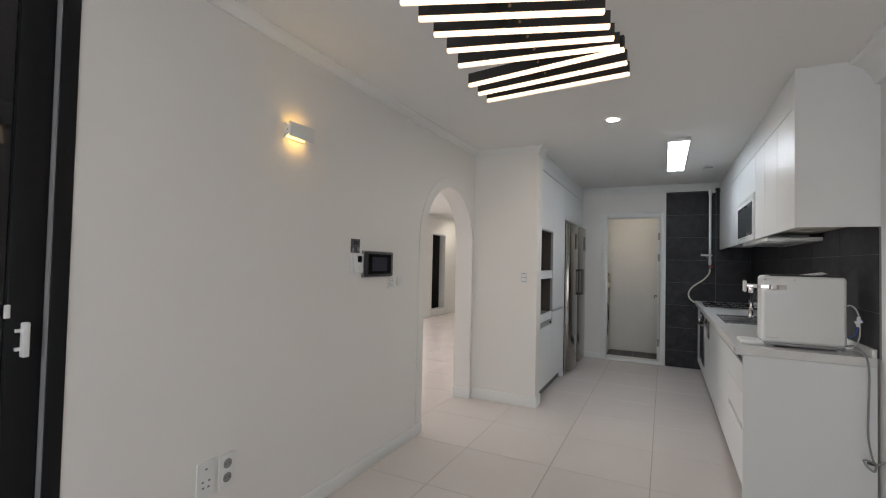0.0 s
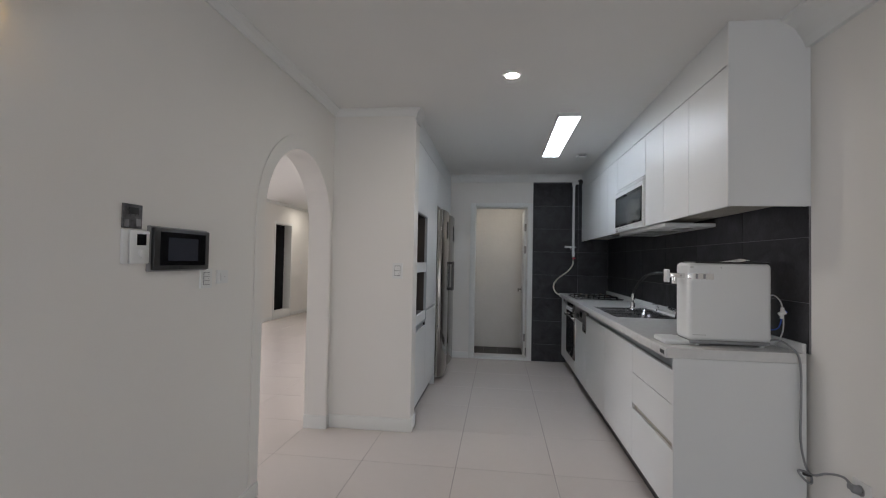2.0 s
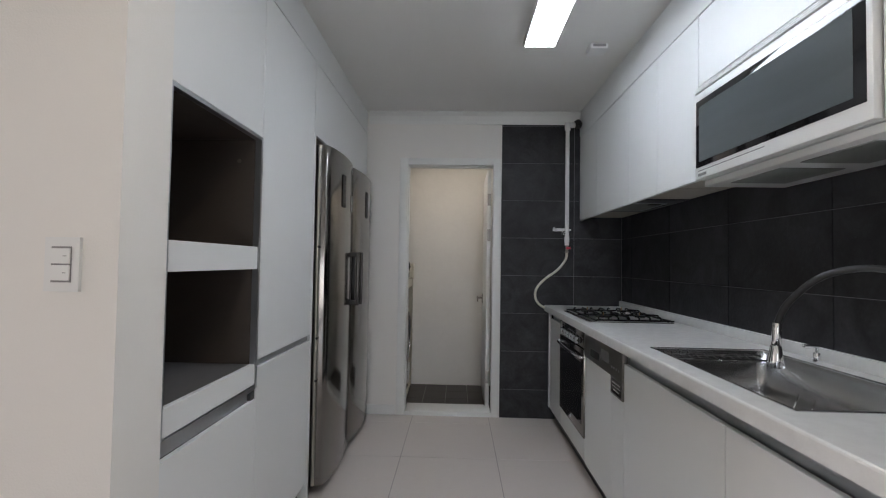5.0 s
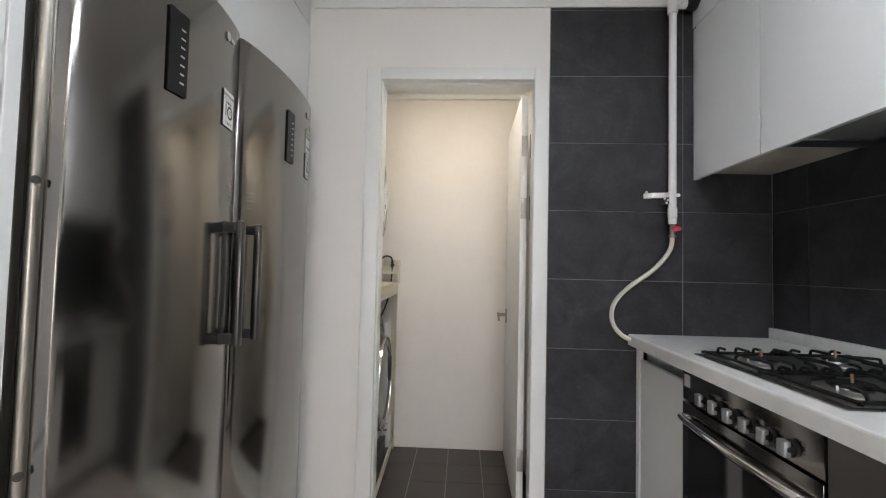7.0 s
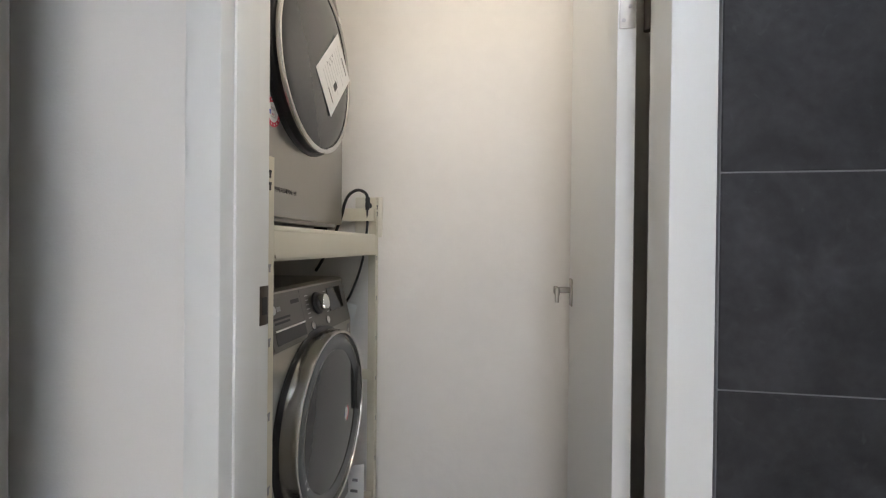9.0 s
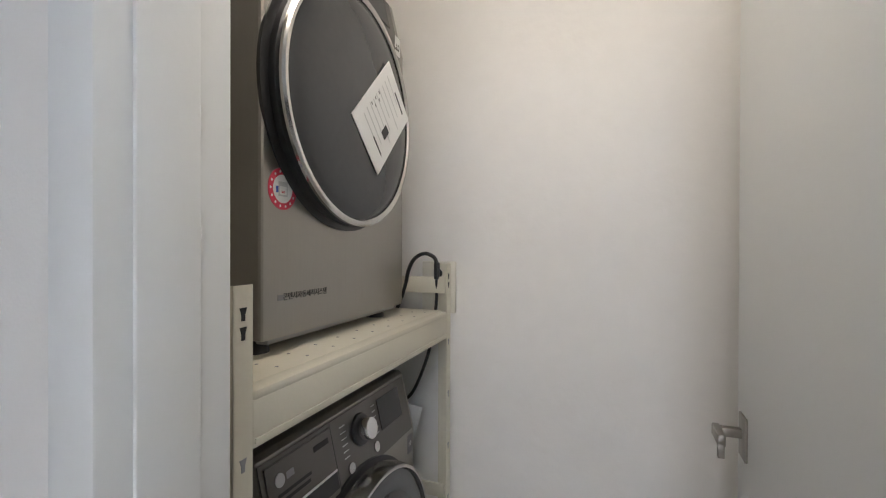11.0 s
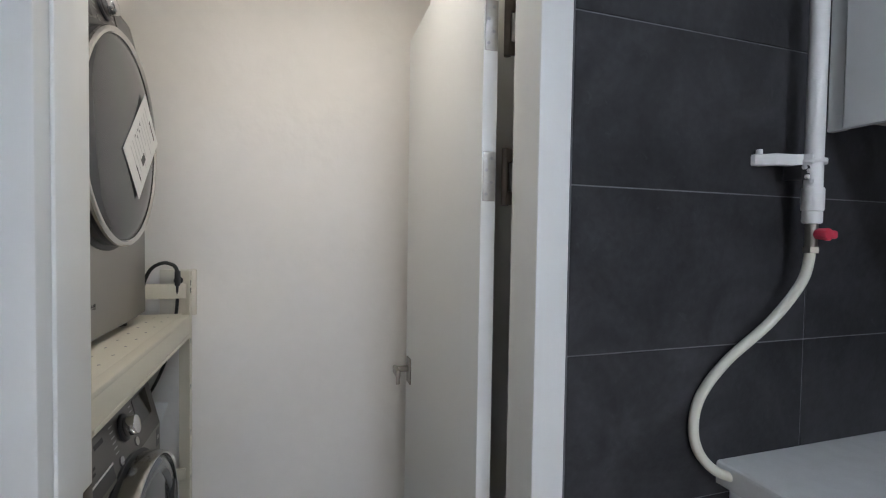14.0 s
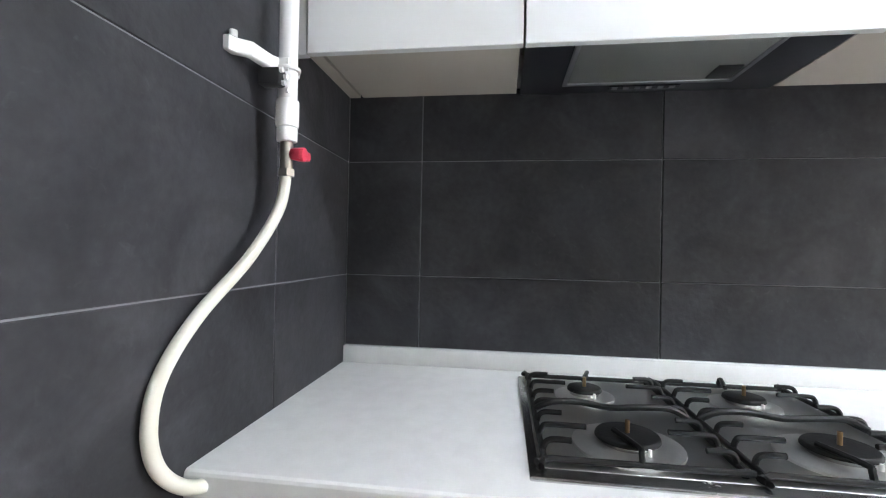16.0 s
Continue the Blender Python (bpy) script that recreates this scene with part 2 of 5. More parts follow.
# ---- mesh helpers ----
class B:
    """A bmesh that collects solids, in metres."""

    def __init__(self):
        self.bm = bmesh.new()

    def take(self, tmp, smooth=False):
        if smooth:
            for f in tmp.faces:
                f.smooth = True
            for e in tmp.edges:
                if len(e.link_faces) == 2 and e.calc_face_angle(0) > 0.6:
                    e.smooth = False
        me = bpy.data.meshes.new("tmp")
        tmp.to_mesh(me)
        tmp.free()
        self.bm.from_mesh(me)
        bpy.data.meshes.remove(me)
        return self

    def box(self, x0, x1, y0, y1, z0, z1, b=0.0, seg=2, m=None):
        t = bmesh.new()
        bmesh.ops.create_cube(t, size=1)
        bmesh.ops.scale(t, vec=(abs(x1 - x0), abs(y1 - y0), abs(z1 - z0)), verts=t.verts)
        bmesh.ops.translate(t, vec=((x0 + x1) / 2, (y0 + y1) / 2, (z0 + z1) / 2), verts=t.verts)
        if b:
            bmesh.ops.bevel(t, geom=t.edges[:], offset=b, segments=seg, affect="EDGES", profile=0.5)
        if m:
            bmesh.ops.transform(t, matrix=m, verts=t.verts)
        return self.take(t, bool(b) and seg > 1)

    def rod(self, p0, p1, r0, r1=None, seg=24, b=0.0):
        p0, p1 = Vector(p0), Vector(p1)
        t = bmesh.new()
        bmesh.ops.create_cone(t, cap_ends=True, segments=seg, radius1=r0, radius2=r0 if r1 is None else r1, depth=(p1 - p0).length)
        if b:
            rim = [e for e in t.edges if any(len(f.verts) > 4 for f in e.link_faces)]
            bmesh.ops.bevel(t, geom=rim, offset=b, segments=2, affect="EDGES", profile=0.5)
        q = (p1 - p0).to_track_quat("Z", "Y").to_matrix().to_4x4()
        bmesh.ops.transform(t, matrix=Matrix.Translation((p0 + p1) / 2) @ q, verts=t.verts)
        return self.take(t, True)

    def tube(self, pts, r, seg=10, smooth_steps=6):
        """A round cable along a smooth line through the given points."""
        P = [Vector(p) for p in pts]
        line = []
        for i in range(len(P) - 1):
            a, b_, c, d = P[max(i - 1, 0)], P[i], P[i + 1], P[min(i + 2, len(P) - 1)]
            for k in range(smooth_steps):
                u = k / smooth_steps
                line.append(0.5 * (2 * b_ + (c - a) * u + (2 * a - 5 * b_ + 4 * c - d) * u * u + (3 * b_ - a - 3 * c + d) * u ** 3))
        line.append(P[-1])
        t = bmesh.new()
        rings, up = [], Vector((0.31, 0.17, 0.93))
        for i, p in enumerate(line):
            w = (line[min(i + 1, len(line) - 1)] - line[max(i - 1, 0)]).normalized()
            s = w.cross(up)
            s = s.normalized() if s.length > 1e-4 else Vector((1, 0, 0))
            up = s.cross(w).normalized()
            rings.append([t.verts.new(p + r * (math.cos(k * 2 * math.pi / seg) * s + math.sin(k * 2 * math.pi / seg) * up)) for k in range(seg)])
        for A, C in zip(rings, rings[1:]):
            for k in range(seg):
                t.faces.new((A[k], A[(k + 1) % seg], C[(k + 1) % seg], C[k]))
        t.faces.new(rings[0][::-1]), t.faces.new(rings[-1])
        bmesh.ops.recalc_face_normals(t, faces=t.faces[:])
        return self.take(t, True)

    def prism(self, outline, axis, a, c, smooth=False, b=0.0):
        """An outline of points in the plane across the axis, drawn out from a to c."""
        t = bmesh.new()
        put = {"x": lambda u, v, w: (w, u, v), "y": lambda u, v, w: (u, w, v), "z": lambda u, v, w: (u, v, w)}[axis]
        f = t.faces.new([t.verts.new(put(u, v, a)) for u, v in outline])
        out = bmesh.ops.extrude_face_region(t, geom=[f])
        d = Vector(put(0, 0, c)) - Vector(put(0, 0, a))
        bmesh.ops.translate(t, vec=d, verts=[g for g in out["geom"] if isinstance(g, bmesh.types.BMVert)])
        bmesh.ops.recalc_face_normals(t, faces=t.faces[:])
        if b:
            rim = [e for e in t.edges if any(len(g.verts) > 4 for g in e.link_faces)]
            bmesh.ops.bevel(t, geom=rim, offset=b, segments=2, affect="EDGES", profile=0.5)
        return self.take(t, smooth)

    def ring(self, c, axis, r_out, r_in, h, seg=40, lift=None):
        """A round collar about the x or z axis, of height h, with a rounded crest."""
        t = bmesh.new()
        prof = [(r_out, 0), (r_out, h * 0.6), (r_out - (r_out - r_in) * 0.3, h), (r_in + (r_out - r_in) * 0.25, h), (r_in, h * 0.6), (r_in, 0)]
        rings = []
        for k in range(seg):
            a = 2 * math.pi * k / seg
            row = []
            for r, z in prof:
                u, v = r * math.cos(a), r * math.sin(a)
                row.append(t.verts.new(Vector(c) + Vector((z, u, v) if axis == "x" else (u, v, z))))
            rings.append(row)
        for k in range(seg):
            A, C = rings[k], rings[(k + 1) % seg]
            for i in range(len(prof)):
                j = (i + 1) % len(prof)
                t.faces.new((A[i], A[j], C[j], C[i]))
        bmesh.ops.recalc_face_normals(t, faces=t.faces[:])
        return self.take(t, True)

    def dome(self, c, axis, r, h, seg=40, rows=7):
        """A shallow round cap that bulges along the axis."""
        t = bmesh.new()
        rings = []
        for i in range(rows + 1):
            a = math.pi / 2 * i / rows
            rr, z = r * math.cos(a), h * math.sin(a)
            if i == rows:
                rings.append([t.verts.new(Vector(c) + Vector((h, 0, 0) if axis == "x" else (0, 0, h)))])
                break
            rings.append([t.verts.new(Vector(c) + Vector((z, rr * math.cos(q), rr * math.sin(q)) if axis == "x" else (rr * math.cos(q), rr * math.sin(q), z)))
                          for q in [2 * math.pi * k / seg for k in range(seg)]])
        for A, C in zip(rings, rings[1:]):
            for k in range(seg):
                if len(C) == 1:
                    t.faces.new((A[k], A[(k + 1) % seg], C[0]))
                else:
                    t.faces.new((A[k], A[(k + 1) % seg], C[(k + 1) % seg], C[k]))
        t.faces.new(rings[0][::-1])
        bmesh.ops.recalc_face_normals(t, faces=t.faces[:])
        return self.take(t, True)


def obj(name, b, material):
    me = bpy.data.meshes.new(name)
    b.bm.to_mesh(me)
    b.bm.free()
    me.materials.append(material)
    return new(name, me)


def part(name, b, material, parent, label=""):
    ob = obj(name, b, material)
    ob.parent = parent
    ob.matrix_parent_inverse = Matrix.Translation(-parent.location)
    return tagged(ob, label)


def thing(name, at, label, category, group=""):
    e = new(name)
    e.empty_display_size, e.location = 0.1, at
    return tagged(e, label, category, group)


def setting(name, b, material, label, category):
    return tagged(obj(name, b, material), label, category, kind="structure")


def pieces(name, parent, mesh_cache, boxes, material, bevel=0.0012):
    """Tiles as objects that share one mesh for each size; boxes are (centre, size)."""
    for c, s in boxes:
        key = tuple(round(v, 4) for v in s)
        if key not in mesh_cache:
            b = B().box(-s[0] / 2, s[0] / 2, -s[1] / 2, s[1] / 2, -s[2] / 2, s[2] / 2, bevel, 1)
            me = bpy.data.meshes.new(name)
            b.bm.to_mesh(me)
            b.bm.free()
            me.materials.append(material)
            mesh_cache[key] = me
        ob = new(name, mesh_cache[key])
        ob.parent = parent
        ob.location = c


def writing(text, size, parent, m, material, name="lettering", align="CENTER", thick=0.0003):
    """Raised lettering in the built-in font, at the pose m (x along the line, y up)."""
    c = bpy.data.curves.new("text", "FONT")
    c.body, c.size, c.align_x, c.align_y, c.extrude, c.resolution_u = text, size, align, "CENTER", thick, 3
    t = new("text", c)
    bpy.context.view_layer.update()
    me = bpy.data.meshes.new_from_object(t.evaluated_get(bpy.context.evaluated_depsgraph_get()))
    bpy.data.objects.remove(t)
    me.transform(m)
    me.materials.clear()
    me.materials.append(material)
    ob = new(name, me)
    ob.parent = parent
    ob.matrix_parent_inverse = Matrix.Translation(-parent.location)
    return ob


def facing_px(x, y, z, turn=0):
    """Pose of a label on a face that looks along +x."""
    return Matrix.Translation((x, y, z)) @ Matrix(((0, 0, 1, 0), (1, 0, 0, 0), (0, 1, 0, 0), (0, 0, 0, 1))) @ pose(0, 0, 0, 0, 0, turn)


# ---- structure ----
YB, XR, XL, ZC = 6.10, 1.52, -1.17, 2.45

# left wall with the arch
arc = [(2.905 + 0.485 * math.cos(a), 1.515 + 0.485 * math.sin(a)) for a in [math.pi - math.pi * k / 40 for k in range(41)]]
b = B().prism([(0.060, 0), (2.42, 0)] + arc + [(3.39, 0), (YB + 1.2, 0), (YB + 1.2, ZC), (0.060, ZC)], "x", -1.34, XL)
wall_left = setting("wall_left", b, WALL, "white papered wall with a round-headed archway", "wall")
b = B().box(-1.34, XL, -3.2, -1.20, 0, ZC).box(-1.34, XL, -1.20, 0.060, 2.36, ZC)
setting("wall_left_rear", b, WALL, "white papered wall around the black door", "wall")
# low relief band round the arch
oarc = [(2.905 + 0.575 * math.cos(a), 1.515 + 0.575 * math.sin(a)) for a in [math.pi * k / 40 for k in range(41)] if 2.905 + 0.575 * math.cos(a) < 3.425]
band = [(2.42, 0.085)] + arc + [(3.39, 0.085), (3.425, 0.085), (3.425, 1.60)] + oarc + [(2.33, 1.5), (2.33, 0.085)]
setting("trim_arch", B().prism(band, "x", XL, XL + 0.007, b=0.0035), WALL, "low papered relief band around the archway", "trim")
# end of the left wall: the pier in front of the tall cabinets
setting("wall_pier", B().box(XL, -0.525, 3.44, 3.60, 0, ZC), WALL, "white papered wall end beside the tall cabinets", "wall")
# back wall with the utility door
b = B().box(-1.17, -0.225, YB, 6.22, 0, ZC).box(0.535, 1.70, YB, 6.22, 0, ZC).box(-0.225, 0.535, YB, 6.22, 2.065, ZC)
setting("wall_back", b, WALL, "white papered end wall with the utility doorway", "wall")
setting("wall_right", B().box(XR + 0.012, 1.70, -3.2, YB, 0, ZC), WALL, "white papered wall behind the kitchen run", "wall")
b = B().box(-1.34, -0.8, -3.2, -3.0, 0, ZC).box(1.2, 1.70, -3.2, -3.0, 0, ZC).box(-0.8, 1.2, -3.2, -3.0, 0, 0.35).box(-0.8, 1.2, -3.2, -3.0, 2.25, ZC)
setting("wall_rear", b, WALL, "white papered wall with a window", "wall")
setting("ceiling", B().box(-1.34, 1.70, -3.2, 6.30, ZC, ZC + 0.1), CEIL, "plain white papered ceiling", "ceiling")
w = setting("window_1", B().box(-0.8, -0.74, -3.15, -3.08, 0.35, 2.25).box(1.14, 1.2, -3.15, -3.08, 0.35, 2.25).box(-0.74, 1.14, -3.15, -3.08, 0.35, 0.41)
            .box(-0.74, 1.14, -3.15, -3.08, 2.19, 2.25).box(0.17, 0.23, -3.15, -3.08, 0.41, 2.19), WIN, "white vinyl window with two panes", "window")
for x0, x1 in ((-0.74, 0.17), (0.23, 1.14)):
    part("pane", B().box(x0, x1, -3.12, -3.114, 0.41, 2.19), PANE, w).visible_shadow = False

# mouldings
def crown(name, p, q, w_, h, inward, z=ZC):
    """A small cove moulding from p to q; inward is the way into the room."""
    d = Vector(q) - Vector(p)
    L = d.length
    prof = [(0, 0), (0, -h), (w_ * 0.18, -h), (w_ * 0.28, -h * 0.75), (w_ * 0.55, -h * 0.35), (w_ * 0.85, -h * 0.16), (w_, -h * 0.12), (w_, 0)]
    bb = B().prism(prof, "x", 0, L)
    ex = d.normalized()
    ey = Vector((*inward, 0))
    m = Matrix(((ex.x, ey.x, 0, p[0]), (ex.y, ey.y, 0, p[1]), (0, 0, 1, z), (0, 0, 0, 1)))
    bmesh.ops.transform(bb.bm, matrix=m, verts=bb.bm.verts)
    bmesh.ops.recalc_face_normals(bb.bm, faces=bb.bm.faces[:])
    return setting(name, bb, TRIM, "white cove moulding under the ceiling", "trim")


crown("trim_crown_left", (XL, -3.0, 0), (XL, 3.44, 0), 0.055, 0.045, (1, 0))
crown("trim_crown_pier", (XL, 3.44, 0), (-0.525, 3.44, 0), 0.05, 0.05, (0, -1))
crown("trim_crown_pier_side", (-0.525, 3.39, 0), (-0.525, 3.60, 0), 0.045, 0.09, (1, 0))
crown("trim_crown_back", (-0.525, YB, 0), (1.2, YB, 0), 0.05, 0.095, (0, -1))
crown("trim_crown_right", (XR + 0.012, -3.0, 0), (XR + 0.012, 2.335, 0), 0.125, 0.14, (-1, 0))
for n_, bb in (("baseboard_left", B().box(XL, XL + 0.012, 0.060, 2.42, 0, 0.08, 0.003)), ("baseboard_arch", B().box(-1.34, XL + 0.012, 3.378, 3.39, 0, 0.10, 0.003)),
               ("baseboard_arch_face", B().box(XL, XL + 0.012, 3.39, 3.44, 0, 0.10, 0.003)),
               ("baseboard_pier", B().box(XL + 0.012, -0.513, 3.428, 3.44, 0, 0.10, 0.003)), ("baseboard_pier_side", B().box(-0.525, -0.513, 3.44, 3.60, 0, 0.10, 0.003)),
               ("baseboard_back", B().box(-0.54, -0.272, YB - 0.012, YB, 0, 0.08, 0.003)), ("baseboard_right", B().box(XR, XR + 0.012, -3.0, 2.33, 0, 0.08, 0.003))):
    setting(n_, bb, TRIM, "white film-wrapped baseboard", "baseboard")

# utility door frame, sill and open leaf
b = B().box(-0.266, -0.199, YB - 0.014, 6.236, 0.0, 2.075, 0.004).box(0.493, 0.556, YB - 0.014, 6.188, 0.0, 2.075, 0.004).box(0.522, 0.556, 6.188, 6.236, 0.0, 2.075, 0.003).box(-0.199, 0.493, YB - 0.014, 6.236, 2.02, 2.075, 0.004)
b.box(-0.199, -0.193, 6.12, 6.19, 0.03, 2.02, 0.002).box(-0.193, 0.493, 6.12, 6.19, 2.012, 2.02, 0.002)
dframe = setting("door_frame", b, TRIM, "white door frame with a stop rebate", "door frame")
part("sill", B().box(-0.199, 0.493, YB - 0.01, 6.30, -0.03, 0.035, 0.004), TRIM, dframe)
strike = part("strike_plate", B().box(-0.201, -0.1975, 6.203, 6.232, 0.868, 0.944, 0.001), HINGE, dframe, "dull steel strike plate")
part("strike_hole", B().box(-0.1976, -0.1968, 6.209, 6.225, 0.888, 0.922), INK, strike)
leaf_turn = Matrix.Translation((0.456, 6.25, 0)) @ pose(0, 0, 0, 0, 0, -0.5)
bb = B().box(0.0, 0.032, 0.0, 0.69, 0.02, 2.012, 0.002, m=leaf_turn)
leaf = setting("door_1", bb, TRIM, "plain white utility door, standing open", "door")
for zz in (1.763, 1.462, 0.275):
    h = part("hinge", B().box(0.003, 0.030, -0.002, 0.0, zz - 0.05, zz + 0.05, 0.0006, m=leaf_turn), HINGEST, leaf, "steel butt hinge")
    part("knuckle", B().rod((0.506, 6.245, zz - 0.058), (0.506, 6.245, zz + 0.058), 0.0075), HINGE, h, "dark steel hinge pin")
    part("frame_leaf", B().box(0.5195, 0.5218, 6.205, 6.246, zz - 0.055, zz + 0.055), HINGEST, h)
    for z_ in (zz - 0.043, zz + 0.043):
        part("tab", B().box(0.508, 0.5215, 6.238, 6.246, z_ - 0.013, z_ + 0.013, 0.001), HINGE, h, "dark steel hinge tab")
    for k in range(4):
        q = Vector((0.010 + 0.011 * (k % 2), -0.0015, zz - 0.036 + 0.024 * k))
        part("screw", B().rod(leaf_turn @ q, leaf_turn @ (q + Vector((0, -0.0015, 0))), 0.0035, seg=10), GREYP, h)
lever_m = leaf_turn @ pose(0, -0.025, -0.021)
bb = B().box(-0.005, 0.0, 0.632, 0.684, 0.86, 0.945, 0.001, m=lever_m).box(-0.05, -0.005, 0.650, 0.668, 0.90, 0.918, 0.002, m=lever_m).box(-0.056, -0.042, 0.60, 0.668, 0.897, 0.921, 0.003, m=lever_m)
bb.box(-0.056, -0.044, 0.60, 0.611, 0.875, 0.905, 0.002, m=lever_m)
part("lever_handle", bb, VALVE, leaf, "square satin-steel lever handle")

# utility room shell
b = B().box(-1.17, 0.70, 7.12, 7.3, -0.05, 2.35)
setting("wall_utility_back", b, UWALL, "unevenly plastered off-white utility wall", "wall")
setting("wall_utility_left", B().box(-1.17, -0.95, 6.22, 7.12, -0.05, 2.35), UWALL, "plastered off-white utility wall", "wall")
setting("wall_utility_right", B().box(0.58, 0.75, 6.22, 7.12, -0.05, 2.35), UWALL, "plastered off-white utility wall", "wall")
setting("ceiling_utility", B().box(-1.17, 0.75, 6.22, 7.3, 2.35, 2.45), CEIL, "low white utility ceiling", "ceiling")
setting("trim_utility", B().box(-0.95, 0.58, 7.09, 7.12, 2.315, 2.35, 0.006), TRIM, "narrow white ceiling moulding", "trim")
ul = thing("ceiling_light", (0.10, 6.40, 2.35), "round white utility ceiling lamp, switched on", "ceiling lamp")
part("body", B().rod((0.10, 6.40, 2.32), (0.10, 6.40, 2.35), 0.155, b=0.004), WHITEP, ul)
part("diffuser", B().rod((0.10, 6.40, 2.295), (0.10, 6.40, 2.32), 0.135, 0.145, seg=32), E_UTIL, ul, "lit warm diffuser")

# black sliding door at the entrance
b = B().box(-1.30, XL + 0.004, 0.012, 0.060, 0, 2.36, 0.003).box(-1.30, XL + 0.004, -1.20, -1.15, 0, 2.36, 0.003).box(-1.30, XL + 0.004, -1.15, 0.012, 2.30, 2.36, 0.003)
bd = setting("door_2", b, BLKDOOR, "black framed sliding entrance door", "door")
part("stile", B().box(-1.235, -1.195, -0.08, 0.008, 0.01, 2.295, 0.004), BLKDOOR, bd)
part("stile", B().box(-1.285, -1.245, -0.16, -0.06, 0.01, 2.295, 0.004), BLKDOOR, bd)
part("stile", B().box(-1.235, -1.195, -0.62, -0.55, 0.01, 2.295, 0.004), BLKDOOR, bd)
part("seal", B().box(-1.21, XL - 0.002, 0.0085, 0.0118, 0.01, 2.295), GREYP, bd)
part("door_panel", B().box(-1.22, -1.21, -1.15, -0.07, 0.01, 2.295), BLACKG, bd)
part("pull_handle", B().box(-1.195, -1.172, -0.048, -0.030, 1.03, 1.135, 0.004).box(-1.195, -1.185, -0.06, -0.04, 1.05, 1.06).box(-1.195, -1.185, -0.06, -0.04, 1.105, 1.115), WHITEP, bd, "white plastic pull handle")
part("latch", B().box(-1.195, -1.186, -0.088, -0.074, 1.15, 1.19, 0.002), WHITEP, bd)
# Added black sheet: its colour stands in for the unlit space beyond the door.
setting("entrance_dark_sheet", B().box(-1.36, -1.345, -3.2, 0.3, 0, ZC), BLKDOOR, "added black sheet standing in for the unlit space behind the sliding door", "wall")

# the big room beyond the arch
b = B().box(-9.0, -4.5, 8.42, 8.6, 0, ZC)
setting("wall_room_far", b, WALL, "white papered wall of the next room", "wall")
b = B().box(-4.65, -4.5, 8.6, 8.82, 0, ZC).box(-4.65, -4.5, 9.62, 10.7, 0, ZC).box(-4.65, -4.5, 8.82, 9.62, 2.05, ZC)
setting("wall_room_side", b, WALL, "white papered wall with the bathroom doorway", "wall")
setting("wall_room_end", B().box(-4.65, -1.17, 10.6, 10.8, 0, ZC), WALL, "white papered hall end wall", "wall")
setting("wall_room_right", B().box(-1.34, -1.17, 7.3, 10.6, 0, ZC), WALL, "white papered hall wall", "wall")
b = B().box(-9.0, -8.8, 0.6, 1.6, 0, ZC).box(-9.0, -8.8, 4.6, 8.42, 0, ZC).box(-9.0, -8.8, 1.6, 4.6, 0, 0.4).box(-9.0, -8.8, 1.6, 4.6, 2.25, ZC)
setting("wall_room_window", b, WALL, "white papered wall with a wide window", "wall")
setting("wall_room_near", B().box(-9.0, -1.345, 0.35, 0.6, 0, ZC), WALL, "white papered wall of the next room", "wall")
setting("ceiling_room", B().box(-9.0, -1.34, 0.4, 10.8, ZC, ZC + 0.1), CEIL, "plain white ceiling of the next room", "ceiling")
w2 = setting("window_2", B().box(-8.95, -8.88, 1.6, 1.66, 0.4, 2.25).box(-8.95, -8.88, 4.54, 4.6, 0.4, 2.25).box(-8.95, -8.88, 1.66, 4.54, 0.4, 0.46).box(-8.95, -8.88, 1.66, 4.54, 2.19, 2.25)
             .box(-8.95, -8.88, 3.07, 3.13, 0.46, 2.19), WIN, "white vinyl window of the next room", "window")
for y0, y1 in ((1.66, 3.07), (3.13, 4.54)):
    part("pane", B().box(-8.92, -8.914, y0, y1, 0.46, 2.19), PANE, w2).visible_shadow = False
# bathroom doorway
b = B().box(-4.66, -4.49, 8.82, 8.87, 0, 2.05, 0.003).box(-4.66, -4.49, 9.57, 9.62, 0, 2.05, 0.003).box(-4.66, -4.49, 8.87, 9.57, 2.0, 2.05, 0.003).box(-4.66, -4.49, 8.87, 9.57, 0, 0.16, 0.003)
setting("door_frame_bath", b, TRIM, "white bathroom door frame with a high sill", "door frame")
d3 = setting("door_3", B().box(-5.30, -4.67, 8.735, 8.770, 0.17, 1.99, 0.003), TRIM, "white bathroom door, standing open inwards", "door")
part("door_handle", B().box(-5.26, -5.20, 8.770, 8.80, 0.98, 1.03, 0.004), BLACKP, d3, "black lever handle")
b = B().box(-6.2, -4.66, 9.62, 9.75, 0, 2.3).box(-6.2, -4.66, 8.62, 8.72, 0, 2.3).box(-6.3, -6.2, 8.62, 9.75, 0, 2.3).box(-6.2, -4.66, 8.72, 9.62, 2.2, 2.3).box(-6.2, -4.66, 8.72, 9.62, 0, 0.1)
setting("wall_bathroom", b, DARKROOM, "dark grey bathroom walls, floor and ceiling", "wall")
# white door of the far bedroom
d4 = setting("door_4", B().box(-7.30, -6.36, 8.385, 8.419, 0.01, 2.05, 0.003), TRIM, "plain white bedroom door, closed", "door")
for zz in (1.83, 1.55, 0.3):
    part("hinge", B().rod((-6.345, 8.38, zz - 0.06), (-6.345, 8.38, zz + 0.06), 0.012), GREYP, d4, "grey steel hinge")
